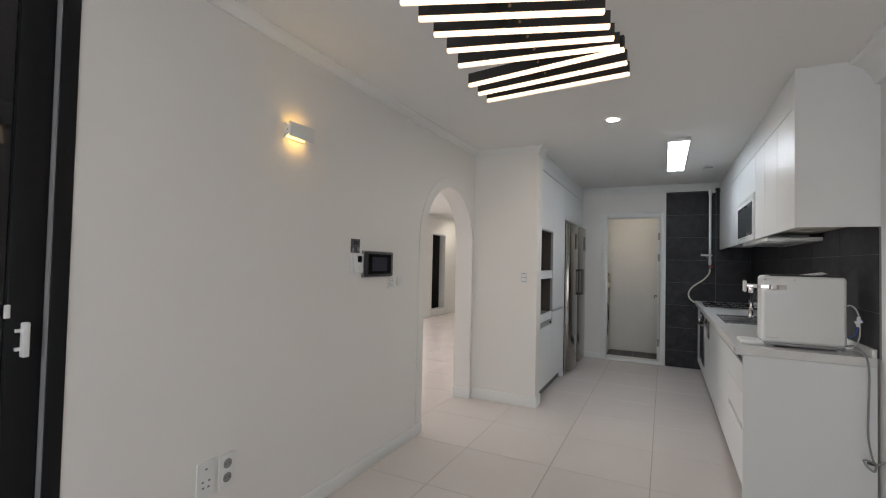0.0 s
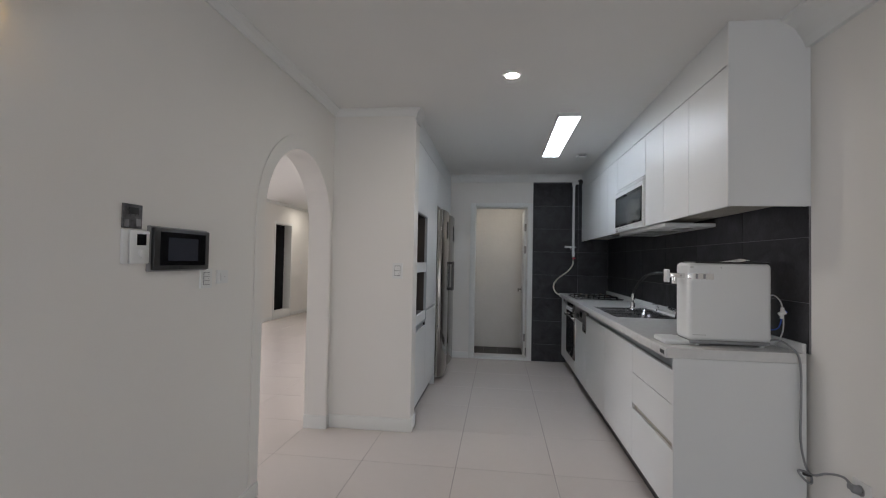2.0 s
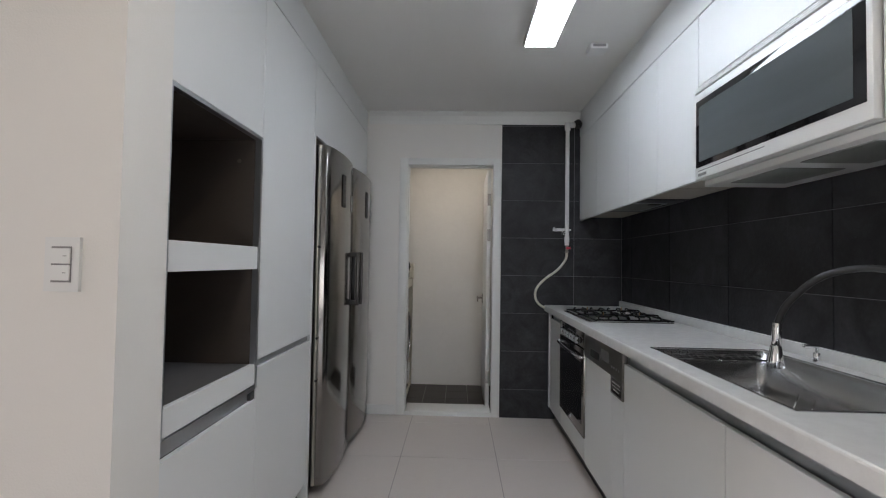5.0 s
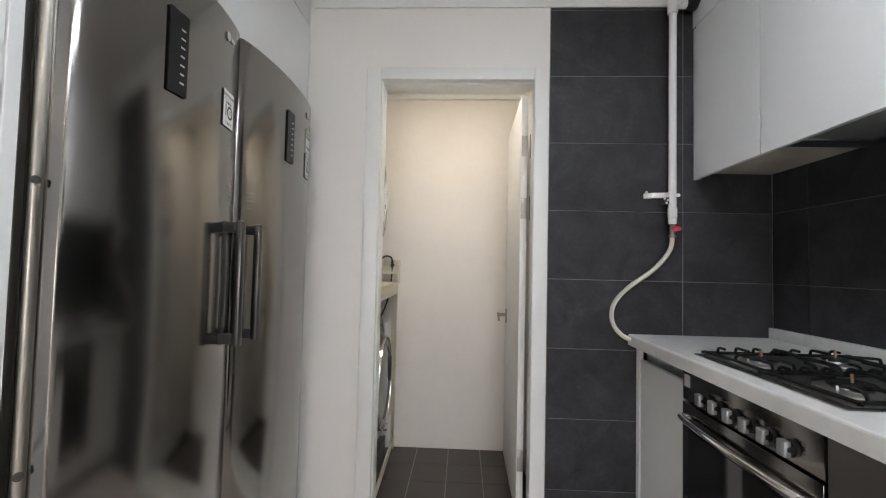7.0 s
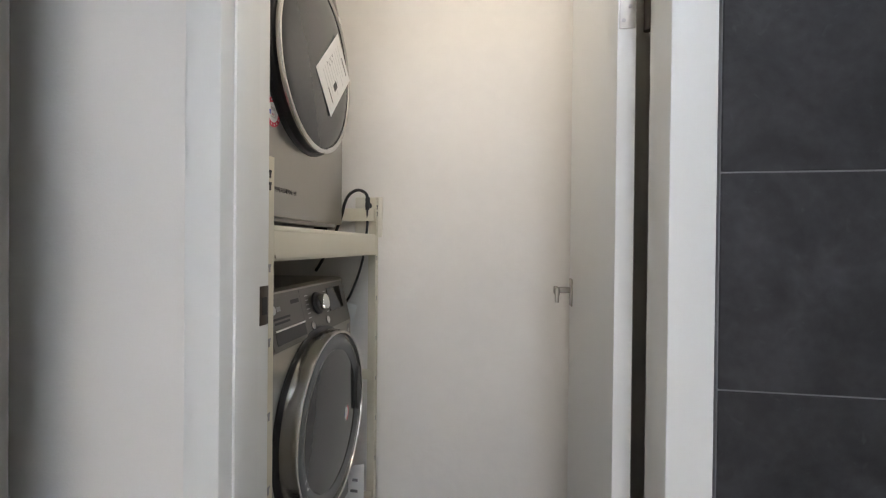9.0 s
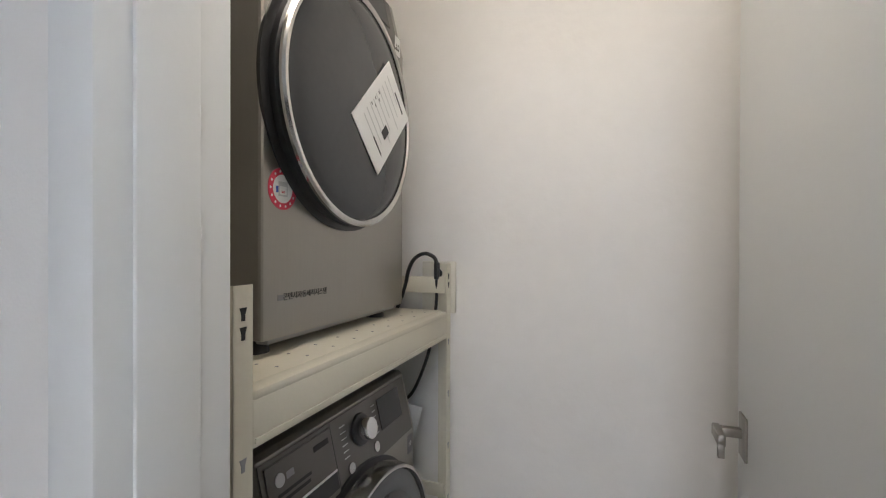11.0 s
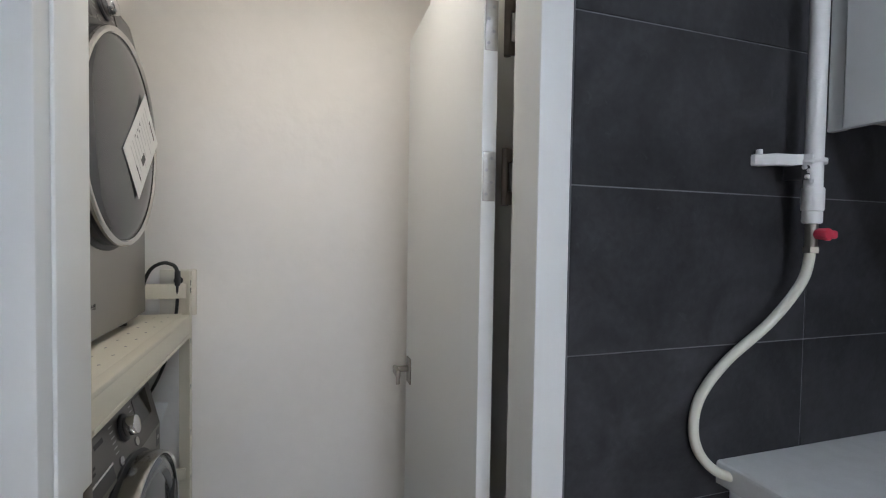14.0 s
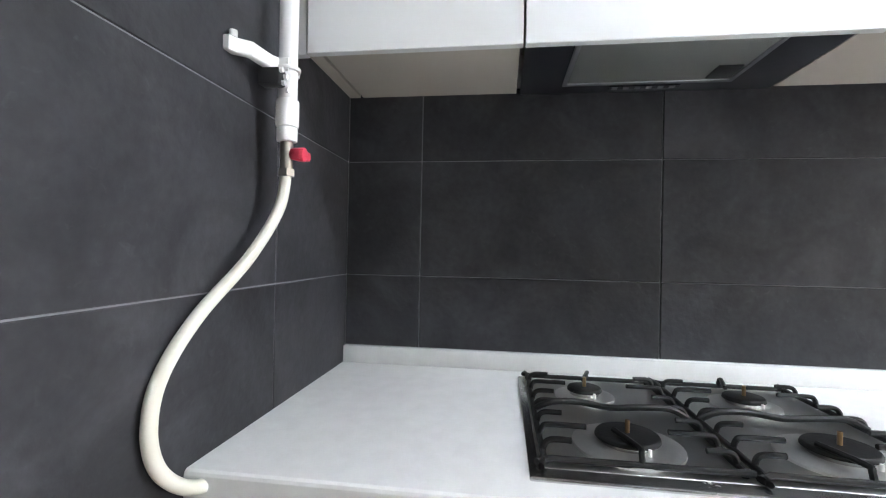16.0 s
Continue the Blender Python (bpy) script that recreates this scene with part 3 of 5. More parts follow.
setting("door_frame_bedroom", B().box(-6.355, -6.27, 8.39, 8.419, 0, 2.1, 0.003).box(-7.4, -7.305, 8.39, 8.419, 0, 2.1, 0.003).box(-7.305, -6.355, 8.39, 8.419, 2.055, 2.1, 0.003), TRIM, "white bedroom door frame", "door frame")
setting("baseboard_room", B().box(-6.26, -4.5, 8.41, 8.42, 0, 0.08, 0.002).box(-4.5, -4.49, 8.42, 8.81, 0, 0.08, 0.002).box(-4.5, -4.49, 9.63, 10.6, 0, 0.08, 0.002), TRIM, "white baseboard", "baseboard")
setting("trim_room", B().box(-9.0, -4.5, 8.38, 8.42, ZC - 0.05, ZC, 0.006).box(-4.5, -4.46, 8.42, 10.6, ZC - 0.05, ZC, 0.006), TRIM, "white ceiling moulding", "trim")
for y0, y1, x1 in ((5.19, 5.486, -3.18), (4.68, 4.84, -3.15)):
    pl = thing("panel_light", (-3.9, (y0 + y1) / 2, ZC), "flat rectangular ceiling panel lamp, switched on", "ceiling lamp", "panels of the next room")
    part("frame", B().box(-4.6, x1, y0, y1, ZC - 0.035, ZC, 0.004), WHITEP, pl)
    part("diffuser", B().box(-4.58, x1 - 0.02, y0 + 0.02, y1 - 0.02, ZC - 0.039, ZC - 0.035), E_ROOM, pl, "lit white diffuser")
for x_, y_ in ((-4.85, 7.75), (-3.95, 9.75)):
    dl = thing("downlight", (x_, y_, ZC), "small round recessed downlight, switched on", "downlight", "downlights")
    part("bezel", B().ring((x_, y_, ZC - 0.008), "z", 0.055, 0.042, 0.008), WHITEP, dl)
    part("lens", B().rod((x_, y_, ZC - 0.005), (x_, y_, ZC - 0.001), 0.042, seg=24), E_WARM, dl, "lit warm lens")
# ---- kitchen run: worktop, base units ----
wtop = thing("worktop", (1.2, 4.2, 0.855), "long white solid-surface worktop with a low upstand, running under the tiles", "worktop")
edge = [(0.909, 0.855), (0.909, 0.893), (0.9105, 0.8975), (0.9145, 0.90), (0.992, 0.90), (0.992, 0.855)]
b = B().prism(edge, "y", 2.345, YB - 0.011).box(0.992, 1.425, 2.345, 3.55, 0.855, 0.90).box(0.992, 1.425, 4.305, YB - 0.011, 0.855, 0.90).box(1.425, XR - 0.001, 2.345, YB - 0.011, 0.855, 0.90)
part("slab", b, SOLID, wtop)
part("upstand", B().box(1.499, XR - 0.001, 2.345, YB - 0.011, 0.90, 0.945, 0.003), SOLID, wtop)
part("badge", B().box(0.9075, 0.9092, 2.365, 2.42, 0.868, 0.886), BLACKP, wtop, "small black maker's badge")
outlet = part("socket", B().box(1.488, 1.499, 3.49, 3.56, 0.906, 0.938, 0.002), WHITEP, wtop, "small white socket on the upstand")
part("slot", B().box(1.4872, 1.4882, 3.50, 3.515, 0.914, 0.930).box(1.4872, 1.4882, 3.53, 3.545, 0.914, 0.930), INKG, outlet)
setting("baseboard_kitchen", B().box(0.998, 1.012, 2.36, YB - 0.011, 0, 0.10).box(-0.60, -0.586, 3.60, 4.766, 0, 0.10), BLACKP, "dark recessed plinth under the base units", "baseboard")


def front(bb, y0, y1, z0, z1, x=0.95, t=0.018, bv=0.0015):
    return bb.box(x, x + t, y0 + 0.0015, y1 - 0.0015, z0 + 0.0015, z1 - 0.0015, bv, 1)


def base_unit(y0, y1, label, rail=True):
    u = thing("base_cabinet", (1.2, (y0 + y1) / 2, 0.10), label, "base cabinet", "base units")
    part("body", B().box(0.969, XR - 0.004, y0, y1, 0.10, 0.70).box(0.985, XR - 0.004, y0, y0 + 0.018, 0.70, 0.853).box(0.985, XR - 0.004, y1 - 0.018, y1, 0.70, 0.853), CABIN, u)
    if rail:
        part("finger_rail", B().prism([(0.985, 0.79), (0.985, 0.853), (0.951, 0.853), (0.951, 0.846), (0.976, 0.846), (0.976, 0.79)], "y", y0 + 0.0005, y1 - 0.0005), ALU, u, "satin aluminium finger rail")
    return u


u = base_unit(5.69, 6.055, "narrow white base cabinet beside the tiled wall")
part("door", front(B(), 5.69, 6.055, 0.10, 0.80), CAB, u)
part("filler", B().box(0.945, 0.963, 6.058, YB - 0.011, 0.10, 0.853, 0.001, 1), CAB, u)
u = base_unit(3.015, 4.488, "white sink base cabinet with two plain doors")
part("door", front(B(), 3.75, 4.488, 0.10, 0.795), CAB, u)
part("door", front(B(), 3.015, 3.75, 0.10, 0.795), CAB, u)
u = base_unit(2.365, 3.015, "white three-drawer base cabinet at the run's end")
part("drawer_front", front(B(), 2.365, 3.015, 0.627, 0.792), CAB, u)
part("drawer_front", front(B(), 2.365, 3.015, 0.443, 0.627), CAB, u)
part("drawer_front", front(B(), 2.365, 3.015, 0.10, 0.412), CAB, u)
part("finger_rail", B().prism([(0.982, 0.405), (0.982, 0.448), (0.951, 0.448), (0.951, 0.4425), (0.975, 0.4425), (0.975, 0.405)], "y", 2.3655, 3.0145), ALU, u, "satin aluminium finger rail")
part("end_panel", B().box(0.945, XR - 0.001, 2.346, 2.364, 0.0, 0.853, 0.001, 1), CAB, u)

# oven under the hob
ov = thing("oven", (1.2, 5.38, 0.10), "built-in steel oven with a black glass door and six knobs", "oven")
part("body", B().box(0.97, XR - 0.004, 5.085, 5.682, 0.10, 0.853), GREYP, ov)
part("control_panel", B().box(0.945, 0.97, 5.085, 5.682, 0.745, 0.852, 0.003), STEEL, ov, "brushed steel control panel")
dr = part("door", B().box(0.942, 0.968, 5.087, 5.680, 0.235, 0.738, 0.004), STEEL, ov, "steel oven door")
part("glass", B().box(0.9395, 0.942, 5.13, 5.637, 0.30, 0.655, 0.001, 1), BLACKG, dr, "black glass window")
part("plinth_panel", B().box(0.95, 0.968, 5.087, 5.680, 0.105, 0.230, 0.001, 1), CAB, ov, "white panel under the oven")
part("handle", B().tube([(0.942, 5.66, 0.693), (0.923, 5.65, 0.693), (0.914, 5.55, 0.693), (0.910, 5.38, 0.693), (0.914, 5.21, 0.693), (0.923, 5.11, 0.693), (0.942, 5.10, 0.693)], 0.010, 12), CHROME, dr, "bowed chrome bar handle")
for k in range(6):
    y_ = 5.534 - k * 0.0725
    kn = part("knob", B().rod((0.945, y_, 0.780), (0.938, y_, 0.780), 0.020, seg=24).rod((0.938, y_, 0.780), (0.920, y_, 0.780), 0.0155, 0.0145, seg=24, b=0.002), BLACKP, ov, "oven knob")
    part("grip", B().box(0.914, 0.930, y_ - 0.0135, y_ + 0.0135, 0.762, 0.798, 0.003), ALU, kn, "silver knob grip")
part("mark", B().box(0.9442, 0.9452, 5.635, 5.67, 0.79, 0.83), LIGHTINK, ov)
part("emblem", B().rod((0.942, 5.38, 0.268), (0.9405, 5.38, 0.268), 0.010, seg=16), LIGHTINK, dr)

# dishwasher
dw = thing("dishwasher", (1.2, 4.76, 0.10), "built-in dishwasher with a dark control strip and white front", "dishwasher")
part("body", B().box(0.97, XR - 0.004, 4.492, 5.08, 0.10, 0.853), GREYP, dw)
cs = part("control_strip", B().box(0.944, 0.97, 4.492, 5.078, 0.706, 0.85, 0.003).box(0.944, 0.97, 4.492, 4.645, 0.626, 0.709, 0.002), PANELST, dw, "dark steel control strip with a hanging display, reflected niche brown in its colour")
part("grip_recess", B().box(0.9432, 0.9445, 4.82, 4.95, 0.735, 0.772, 0.004), INK, cs)
part("display", B().box(0.9428, 0.9445, 4.66, 4.78, 0.755, 0.808), BLACKG, cs, "black display window")
for k in range(4):
    part("button", B().rod((0.945, 4.625 - 0.03 * k, 0.75), (0.9425, 4.625 - 0.03 * k, 0.75), 0.006, seg=12), GREYP, cs)
part("display", B().box(0.9428, 0.9445, 4.505, 4.632, 0.636, 0.700), BLACKG, cs, "black display window")
part("print", B().box(0.9422, 0.943, 4.515, 4.622, 0.682, 0.687).box(0.9422, 0.943, 4.515, 4.622, 0.667, 0.671).box(0.9422, 0.943, 4.53, 4.60, 0.650, 0.654), LIGHTINK, cs)
part("door_panel", B().box(0.95, 0.968, 4.648, 5.078, 0.10, 0.702, 0.001, 1).box(0.95, 0.968, 4.492, 4.646, 0.10, 0.622, 0.001, 1), CAB, dw, "white laminate front")

# sink
sk = thing("kitchen_sink", (1.23, 3.95, 0.70), "deep stainless steel undermount kitchen sink", "sink")
t = bmesh.new()
bmesh.ops.create_cube(t, size=1)
bmesh.ops.scale(t, vec=(0.431, 0.753, 0.19), verts=t.verts)
bmesh.ops.translate(t, vec=(1.2085, 3.9275, 0.802), verts=t.verts)
up = [f for f in t.faces if f.normal.z > 0.5]
bmesh.ops.bevel(t, geom=[e for e in t.edges if not any(f in up for f in e.link_faces)], offset=0.035, segments=5, affect="EDGES", profile=0.5)
bmesh.ops.delete(t, geom=[f for f in t.faces if f.normal.z > 0.9 and f.calc_center_median().z > 0.85], context="FACES")
bmesh.ops.reverse_faces(t, faces=t.faces[:])
bas = part("basin", B().take(t, True), STEELH, sk)
bas.modifiers.new("thickness", "SOLIDIFY").thickness = 0.0015
part("rim", B().box(0.986, 0.994, 3.542, 4.313, 0.8985, 0.9025, 0.001).box(1.424, 1.432, 3.542, 4.313, 0.8985, 0.9025, 0.001).box(0.994, 1.424, 3.542, 3.552, 0.8985, 0.9025, 0.001)
     .box(0.994, 1.424, 4.303, 4.313, 0.8985, 0.9025, 0.001), STEELH, sk)
part("drain", B().ring((1.23, 3.95, 0.709), "z", 0.06, 0.045, 0.006).rod((1.23, 3.95, 0.708), (1.23, 3.95, 0.711), 0.045, seg=24), CHROME, sk, "round drain")
ledge = part("ledge_rack", B().tube([(1.01, 4.285, 0.880), (1.40, 4.285, 0.880)], 0.004, 8, 2).tube([(1.01, 4.20, 0.880), (1.40, 4.20, 0.880)], 0.004, 8, 2), CHROME, sk, "wire drying rack on the ledge")
for k in range(12):
    part("wire", B().tube([(1.03 + 0.031 * k, 4.20, 0.880), (1.03 + 0.031 * k, 4.24, 0.872), (1.03 + 0.031 * k, 4.285, 0.880), (1.03 + 0.031 * k, 4.29, 0.893)], 0.0022, 6, 3), BLACKP, ledge)
for k in range(5):
    part("basket_wire", B().tube([(1.08, 3.78 + 0.07 * k, 0.80), (1.12, 3.78 + 0.07 * k, 0.725), (1.33, 3.78 + 0.07 * k, 0.725), (1.38, 3.78 + 0.07 * k, 0.80)], 0.003, 6, 3), CHROME, sk)

# tap
tp = thing("kitchen_faucet", (1.462, 3.60, 0.90), "black flexible-neck kitchen tap with a chrome spray head", "faucet")
part("base", B().rod((1.455, 3.60, 0.90), (1.455, 3.60, 0.912), 0.030, 0.028, b=0.002).rod((1.455, 3.60, 0.912), (1.455, 3.60, 0.985), 0.021, b=0.003), BLACKP, tp)
part("lever", B().tube([(1.43, 3.60, 0.955), (1.39, 3.585, 0.965), (1.355, 3.575, 0.985)], 0.008, 10, 4), CHROME, tp, "chrome lever")
part("neck", B().tube([(1.455, 3.60, 0.98), (1.452, 3.61, 1.08), (1.42, 3.66, 1.18), (1.36, 3.745, 1.228), (1.29, 3.84, 1.205), (1.235, 3.905, 1.12), (1.214, 3.926, 1.05)], 0.010, 12), BLACKP, tp, "black rubber neck")
part("spray_head", B().rod((1.214, 3.926, 1.055), (1.212, 3.928, 0.985), 0.0125, 0.014, b=0.002).rod((1.212, 3.928, 0.985), (1.2105, 3.93, 0.915), 0.014, 0.025, b=0.003), CHROME, tp, "chrome spray head")
cup = thing("tumbler", (1.452, 3.52, 0.90), "small steel tumbler beside the tap", "cup")
part("body", B().rod((1.455, 3.50, 0.90), (1.455, 3.50, 0.985), 0.028, 0.033, b=0.003), STEELH, cup)
sd = thing("soap_dispenser", (1.455, 4.08, 0.90), "small chrome soap dispenser by the sink", "soap dispenser")
part("body", B().rod((1.455, 4.08, 0.90), (1.455, 4.08, 0.935), 0.013, 0.011, b=0.002), CHROME, sd)
part("spout", B().rod((1.455, 4.08, 0.935), (1.455, 4.08, 0.955), 0.006).box(1.41, 1.462, 4.073, 4.087, 0.953, 0.963, 0.003), CHROME, sd)
sc = thing("drain_hose_loop", (1.40, 3.53, 0.90), "black rubber loop lying on the worktop by the sink", "hose")
part("loop", B().tube([(1.395, 3.53, 0.908), (1.40, 3.515, 0.95), (1.415, 3.50, 0.962), (1.43, 3.485, 0.945), (1.435, 3.475, 0.908)], 0.008, 10), BLACKP, sc)

# hob
hb = thing("gas_hob", (1.2, 5.37, 0.90), "four-burner steel gas hob with black cast-iron grates", "gas hob")
HX0, HX1, HY0, HY1 = 0.957, 1.437, 5.048, 5.634
part("tray", B().box(HX0, HX1, HY0, HY1, 0.8995, 0.906, 0.003), STEELH, hb, "stainless steel tray")
part("well", B().box(HX0 + 0.028, HX1 - 0.012, HY0 + 0.012, HY1 - 0.014, 0.9055, 0.9068, 0.0005, 1), HOBSTEEL, hb, "brushed steel well")
for (x_, y_, r_) in ((1.075, 5.482, 0.046), (1.305, 5.505, 0.033), (1.085, 5.185, 0.046), (1.305, 5.205, 0.036)):
    bn = part("burner", B().ring((x_, y_, 0.9065), "z", r_ * 1.75, r_ * 0.7, 0.008, 32), BURNDISH, hb, "polished burner dish")
    part("crown", B().rod((x_, y_, 0.908), (x_, y_, 0.920), r_ * 0.82, r_ * 0.9, seg=32, b=0.002), STEELH, bn)
    part("cap", B().rod((x_, y_, 0.920), (x_, y_, 0.928), r_ * 1.05, r_ * 0.98, seg=32, b=0.0025), IRON, bn, "black burner cap")
    part("igniter", B().rod((x_ - r_ * 1.05, y_ - r_ * 0.4, 0.907), (x_ - r_ * 1.05, y_ - r_ * 0.4, 0.924), 0.0025, seg=8), PIPE, bn, "white igniter pin")
    part("pin", B().rod((x_, y_, 0.928), (x_, y_, 0.947), 0.0035, seg=8), BRASS, bn, "brass centre pin")
for y0, y1 in ((5.352, 5.612), (5.072, 5.332)):
    gr = part("grate", B().tube([(1.005, y0, 0.9135), (1.412, y0, 0.9135), (1.417, y0 + 0.01, 0.9135), (1.417, y1 - 0.01, 0.9135), (1.412, y1, 0.9135), (1.005, y1, 0.9135), (1.000, y1 - 0.01, 0.9135),
                               (1.000, y0 + 0.01, 0.9135), (1.005, y0, 0.9135)], 0.0048, 8, 3), IRON, hb, "black cast-iron grate")
    for fx in (1.022, 1.078, 1.133, 1.195, 1.250, 1.312, 1.372):
        longer = 0.070 if fx in (1.078, 1.312) else 0.040
        for ys, s in ((y0, 1), (y1, -1)):
            part("finger", B().tube([(fx, ys, 0.9135), (fx, ys + 0.004 * s, 0.926), (fx, ys + 0.014 * s, 0.931), (fx, ys + longer * s, 0.931)], 0.0044, 7, 4), IRON, gr)
    part("cross_bar", B().tube([(1.19, y0, 0.916), (1.19, y0 + 0.03, 0.930), (1.185, (y0 + y1) / 2 - 0.05, 0.931), (1.19, (y0 + y1) / 2, 0.926), (1.195, (y0 + y1) / 2 + 0.05, 0.931), (1.19, y1 - 0.03, 0.930), (1.19, y1, 0.916)], 0.0055, 8, 4), IRON, gr)
    for xs, s in ((1.417, -1), (1.000, 1)):
        ym = (y0 + y1) / 2
        part("finger", B().tube([(xs, ym, 0.9135), (xs + 0.004 * s, ym, 0.926), (xs + 0.014 * s, ym, 0.931), (xs + 0.075 * s, ym + 0.02, 0.931)], 0.0044, 7, 4), IRON, gr)
    for px_, py_ in ((1.005, y0), (1.412, y0), (1.005, y1), (1.412, y1)):
        part("foot", B().rod((px_, py_, 0.9062), (px_, py_, 0.9135), 0.006, seg=8), IRON, gr)

# gas pipe, valve and hose
GX, GY = 1.073, 6.038
gp = thing("gas_pipe", (GX, GY, 0.87), "white painted gas pipe with red valve and ivory hose", "gas pipe")
pi = part("pipe", B().rod((GX, GY, 1.44), (GX, GY, 2.345), 0.0155).rod((GX, GY, 2.335), (1.16, GY, 2.335), 0.015), PIPE, gp)
part("elbow", B().rod((GX, GY, 2.29), (GX, GY, 2.356), 0.022, b=0.005), PIPE, pi)
part("collar", B().rod((1.10, GY, 2.335), (1.13, GY, 2.335), 0.021, b=0.003), PIPE, pi)
part("coupling", B().rod((GX, GY, 1.40), (GX, GY, 1.447), 0.0188, b=0.004), PIPE, pi)
part("bush", B().rod((GX, GY, 1.376), (GX, GY, 1.401), 0.0168, b=0.003), PIPE, pi)
part("clip_ring", B().rod((GX, GY, 1.494), (GX, GY, 1.501), 0.0205, b=0.002), PIPE, pi)
part("elbow_cover", B().rod((1.148, 6.055, 2.36), (1.165, 6.03, 2.325), 0.035, 0.03, b=0.006), BLACKP, gp, "black rubber cover")
br = part("bracket", B().prism([(0.972, 6.0895), (0.972, 6.080), (0.986, 6.074), (0.999, 6.058), (1.046, 6.052), (1.056, 6.046), (1.056, 6.030), (1.064, 6.030), (1.064, 6.058), (1.050, 6.066), (1.006, 6.071), (0.992, 6.0895)], "z", 1.490, 1.513, b=0.0025), PIPE, gp, "white cast wall bracket")
part("ear", B().box(1.084, 1.104, GY - 0.007, GY + 0.007, 1.493, 1.507, 0.003), PIPE, br)
part("lug", B().rod((0.981, 6.079, 1.511), (0.981, 6.079, 1.522), 0.006, seg=10, b=0.001), PIPE, br)
part("clamp", B().box(1.036, 1.062, 6.035, 6.072, 1.462, 1.49, 0.004), BLACKP, br, "dark clamp block")
for q in ((1.038, 6.034, 1.484), (1.052, 6.034, 1.478), (1.046, 6.034, 1.466), (1.058, 6.034, 1.458)):
    part("bolt", B().rod(q, (q[0], q[1] - 0.005, q[2]), 0.0045, seg=8), PIPE, br)
part("valve", B().rod((GX, GY, 1.325), (GX, GY, 1.378), 0.0105, b=0.002), VALVE, gp, "steel valve body")
part("hose_nut", B().rod((GX, GY, 1.318), (GX, GY, 1.330), 0.0145, seg=6), VALVE, gp)
part("valve_handle", B().rod((GX, GY - 0.008, 1.356), (GX, GY - 0.034, 1.354), 0.0105, 0.013, seg=7, b=0.004).box(GX - 0.012, GX + 0.024, GY - 0.034, GY - 0.022, 1.346, 1.363, 0.005), RED, gp, "red plastic valve handle")
part("hose", B().tube([(GX, GY, 1.325), (1.064, 6.045, 1.262), (1.005, 6.060, 1.182), (0.908, 6.072, 1.106), (0.851, 6.077, 1.042), (0.834, 6.077, 0.985), (0.846, 6.075, 0.932), (0.882, 6.068, 0.893), (0.930, 6.058, 0.874)], 0.0094, 14, 8), HOSE, gp, "ivory rubber gas hose")

# ---- upper cabinets ----
def upper(y0, y1, label, z0=1.605, door0=1.575):
    u = thing("wall_cabinet", (1.35, (y0 + y1) / 2, z0), label, "wall cabinet", "wall units")
    part("body", B().box(1.20, XR - 0.002, y0 + 0.006, y1 - 0.006, z0, 2.236), CABIN, u, "beige carcass")
    part("door", B().box(1.18, 1.198, y0 + 0.0019, y1 - 0.0019, door0, 2.2455, 0.0012, 1), CAB, u)
    return u


for y0, y1, text in ((2.352, 2.780, "end white wall cabinet with a plain handleless door"), (2.780, 3.171, "plain white handleless wall cabinet over the worktop"),
                     (3.171, 3.532, "plain white handleless wall cabinet beside the microwave"), (4.313, 4.690, "plain white handleless wall cabinet beside the microwave"),
                     (4.690, 5.05, "plain white handleless wall cabinet over the worktop"), (5.642, 6.058, "white wall cabinet at the tiled corner")):
    last = upper(y0, y1, text)
part("filler", B().box(1.186, 1.204, 6.060, YB - 0.011, 1.575, 2.246, 0.001, 1), CAB, last)
part("filler", B().box(1.204, XR - 0.001, 6.060, YB - 0.011, 1.605, 2.246), CABIN, last)
end = thing("cabinet_end_panel", (1.35, 2.34, 1.575), "white end panel closing the wall cabinets", "panel")
part("panel", B().box(1.178, XR + 0.012, 2.334, 2.351, 1.575, ZC, 0.001, 1), CAB, end)
part("edge_strip", B().box(1.1765, 1.178, 2.3345, 2.3505, 1.576, ZC - 0.001), TRIM, end, "pale edge band of the panel")
setting("trim_upper", B().box(1.183, 1.199, 2.3515, YB - 0.011, 2.2525, ZC), CAB, "white filler between wall cabinets and ceiling", "trim")

# microwave over a slide-out hood
mw = thing("microwave", (1.35, 3.91, 1.56), "built-in white microwave hood with a dark ribbed window", "microwave")
part("body", B().box(1.19, XR - 0.002, 3.537, 4.309, 1.572, 1.945), WHITEP, mw)
face = part("front", B().box(1.162, 1.19, 3.537, 4.310, 1.572, 1.915, 0.004), WHITEP, mw, "white front frame")
part("window_border", B().box(1.1595, 1.163, 3.552, 4.295, 1.617, 1.882, 0.002), BLACKG, face, "black glass border")
part("window", B().box(1.158, 1.1597, 3.585, 4.270, 1.637, 1.856, 0.0005, 1), mat("ribbed_window", (0.09, 0.105, 0.11), 0.14, var=0.12, scale=2, fine=120, bump=0.06, stretch=(1, 1, 6)), face, "grey ribbed window")
for k in range(3):
    part("vent_slat", B().box(1.160 + 0.004 * k, 1.19, 3.537, 4.310, 1.918 + 0.009 * k, 1.924 + 0.009 * k, 0.0015, 1), WHITEP, face)
part("badge", B().box(1.1605, 1.1622, 4.225, 4.28, 1.582, 1.592), INKG, face)
part("groove", B().box(1.1608, 1.1622, 3.90, 4.28, 1.602, 1.6045), INKG, face)
part("top_door", B().box(1.18, 1.198, 3.534, 4.311, 1.955, 2.245, 0.0015, 1), CAB, mw, "white laminate door above")
hd = part("hood_tray", B().box(1.20, XR - 0.003, 3.20, 4.309, 1.546, 1.571, 0.004), WHITEP, mw, "pale slide-out hood underside")
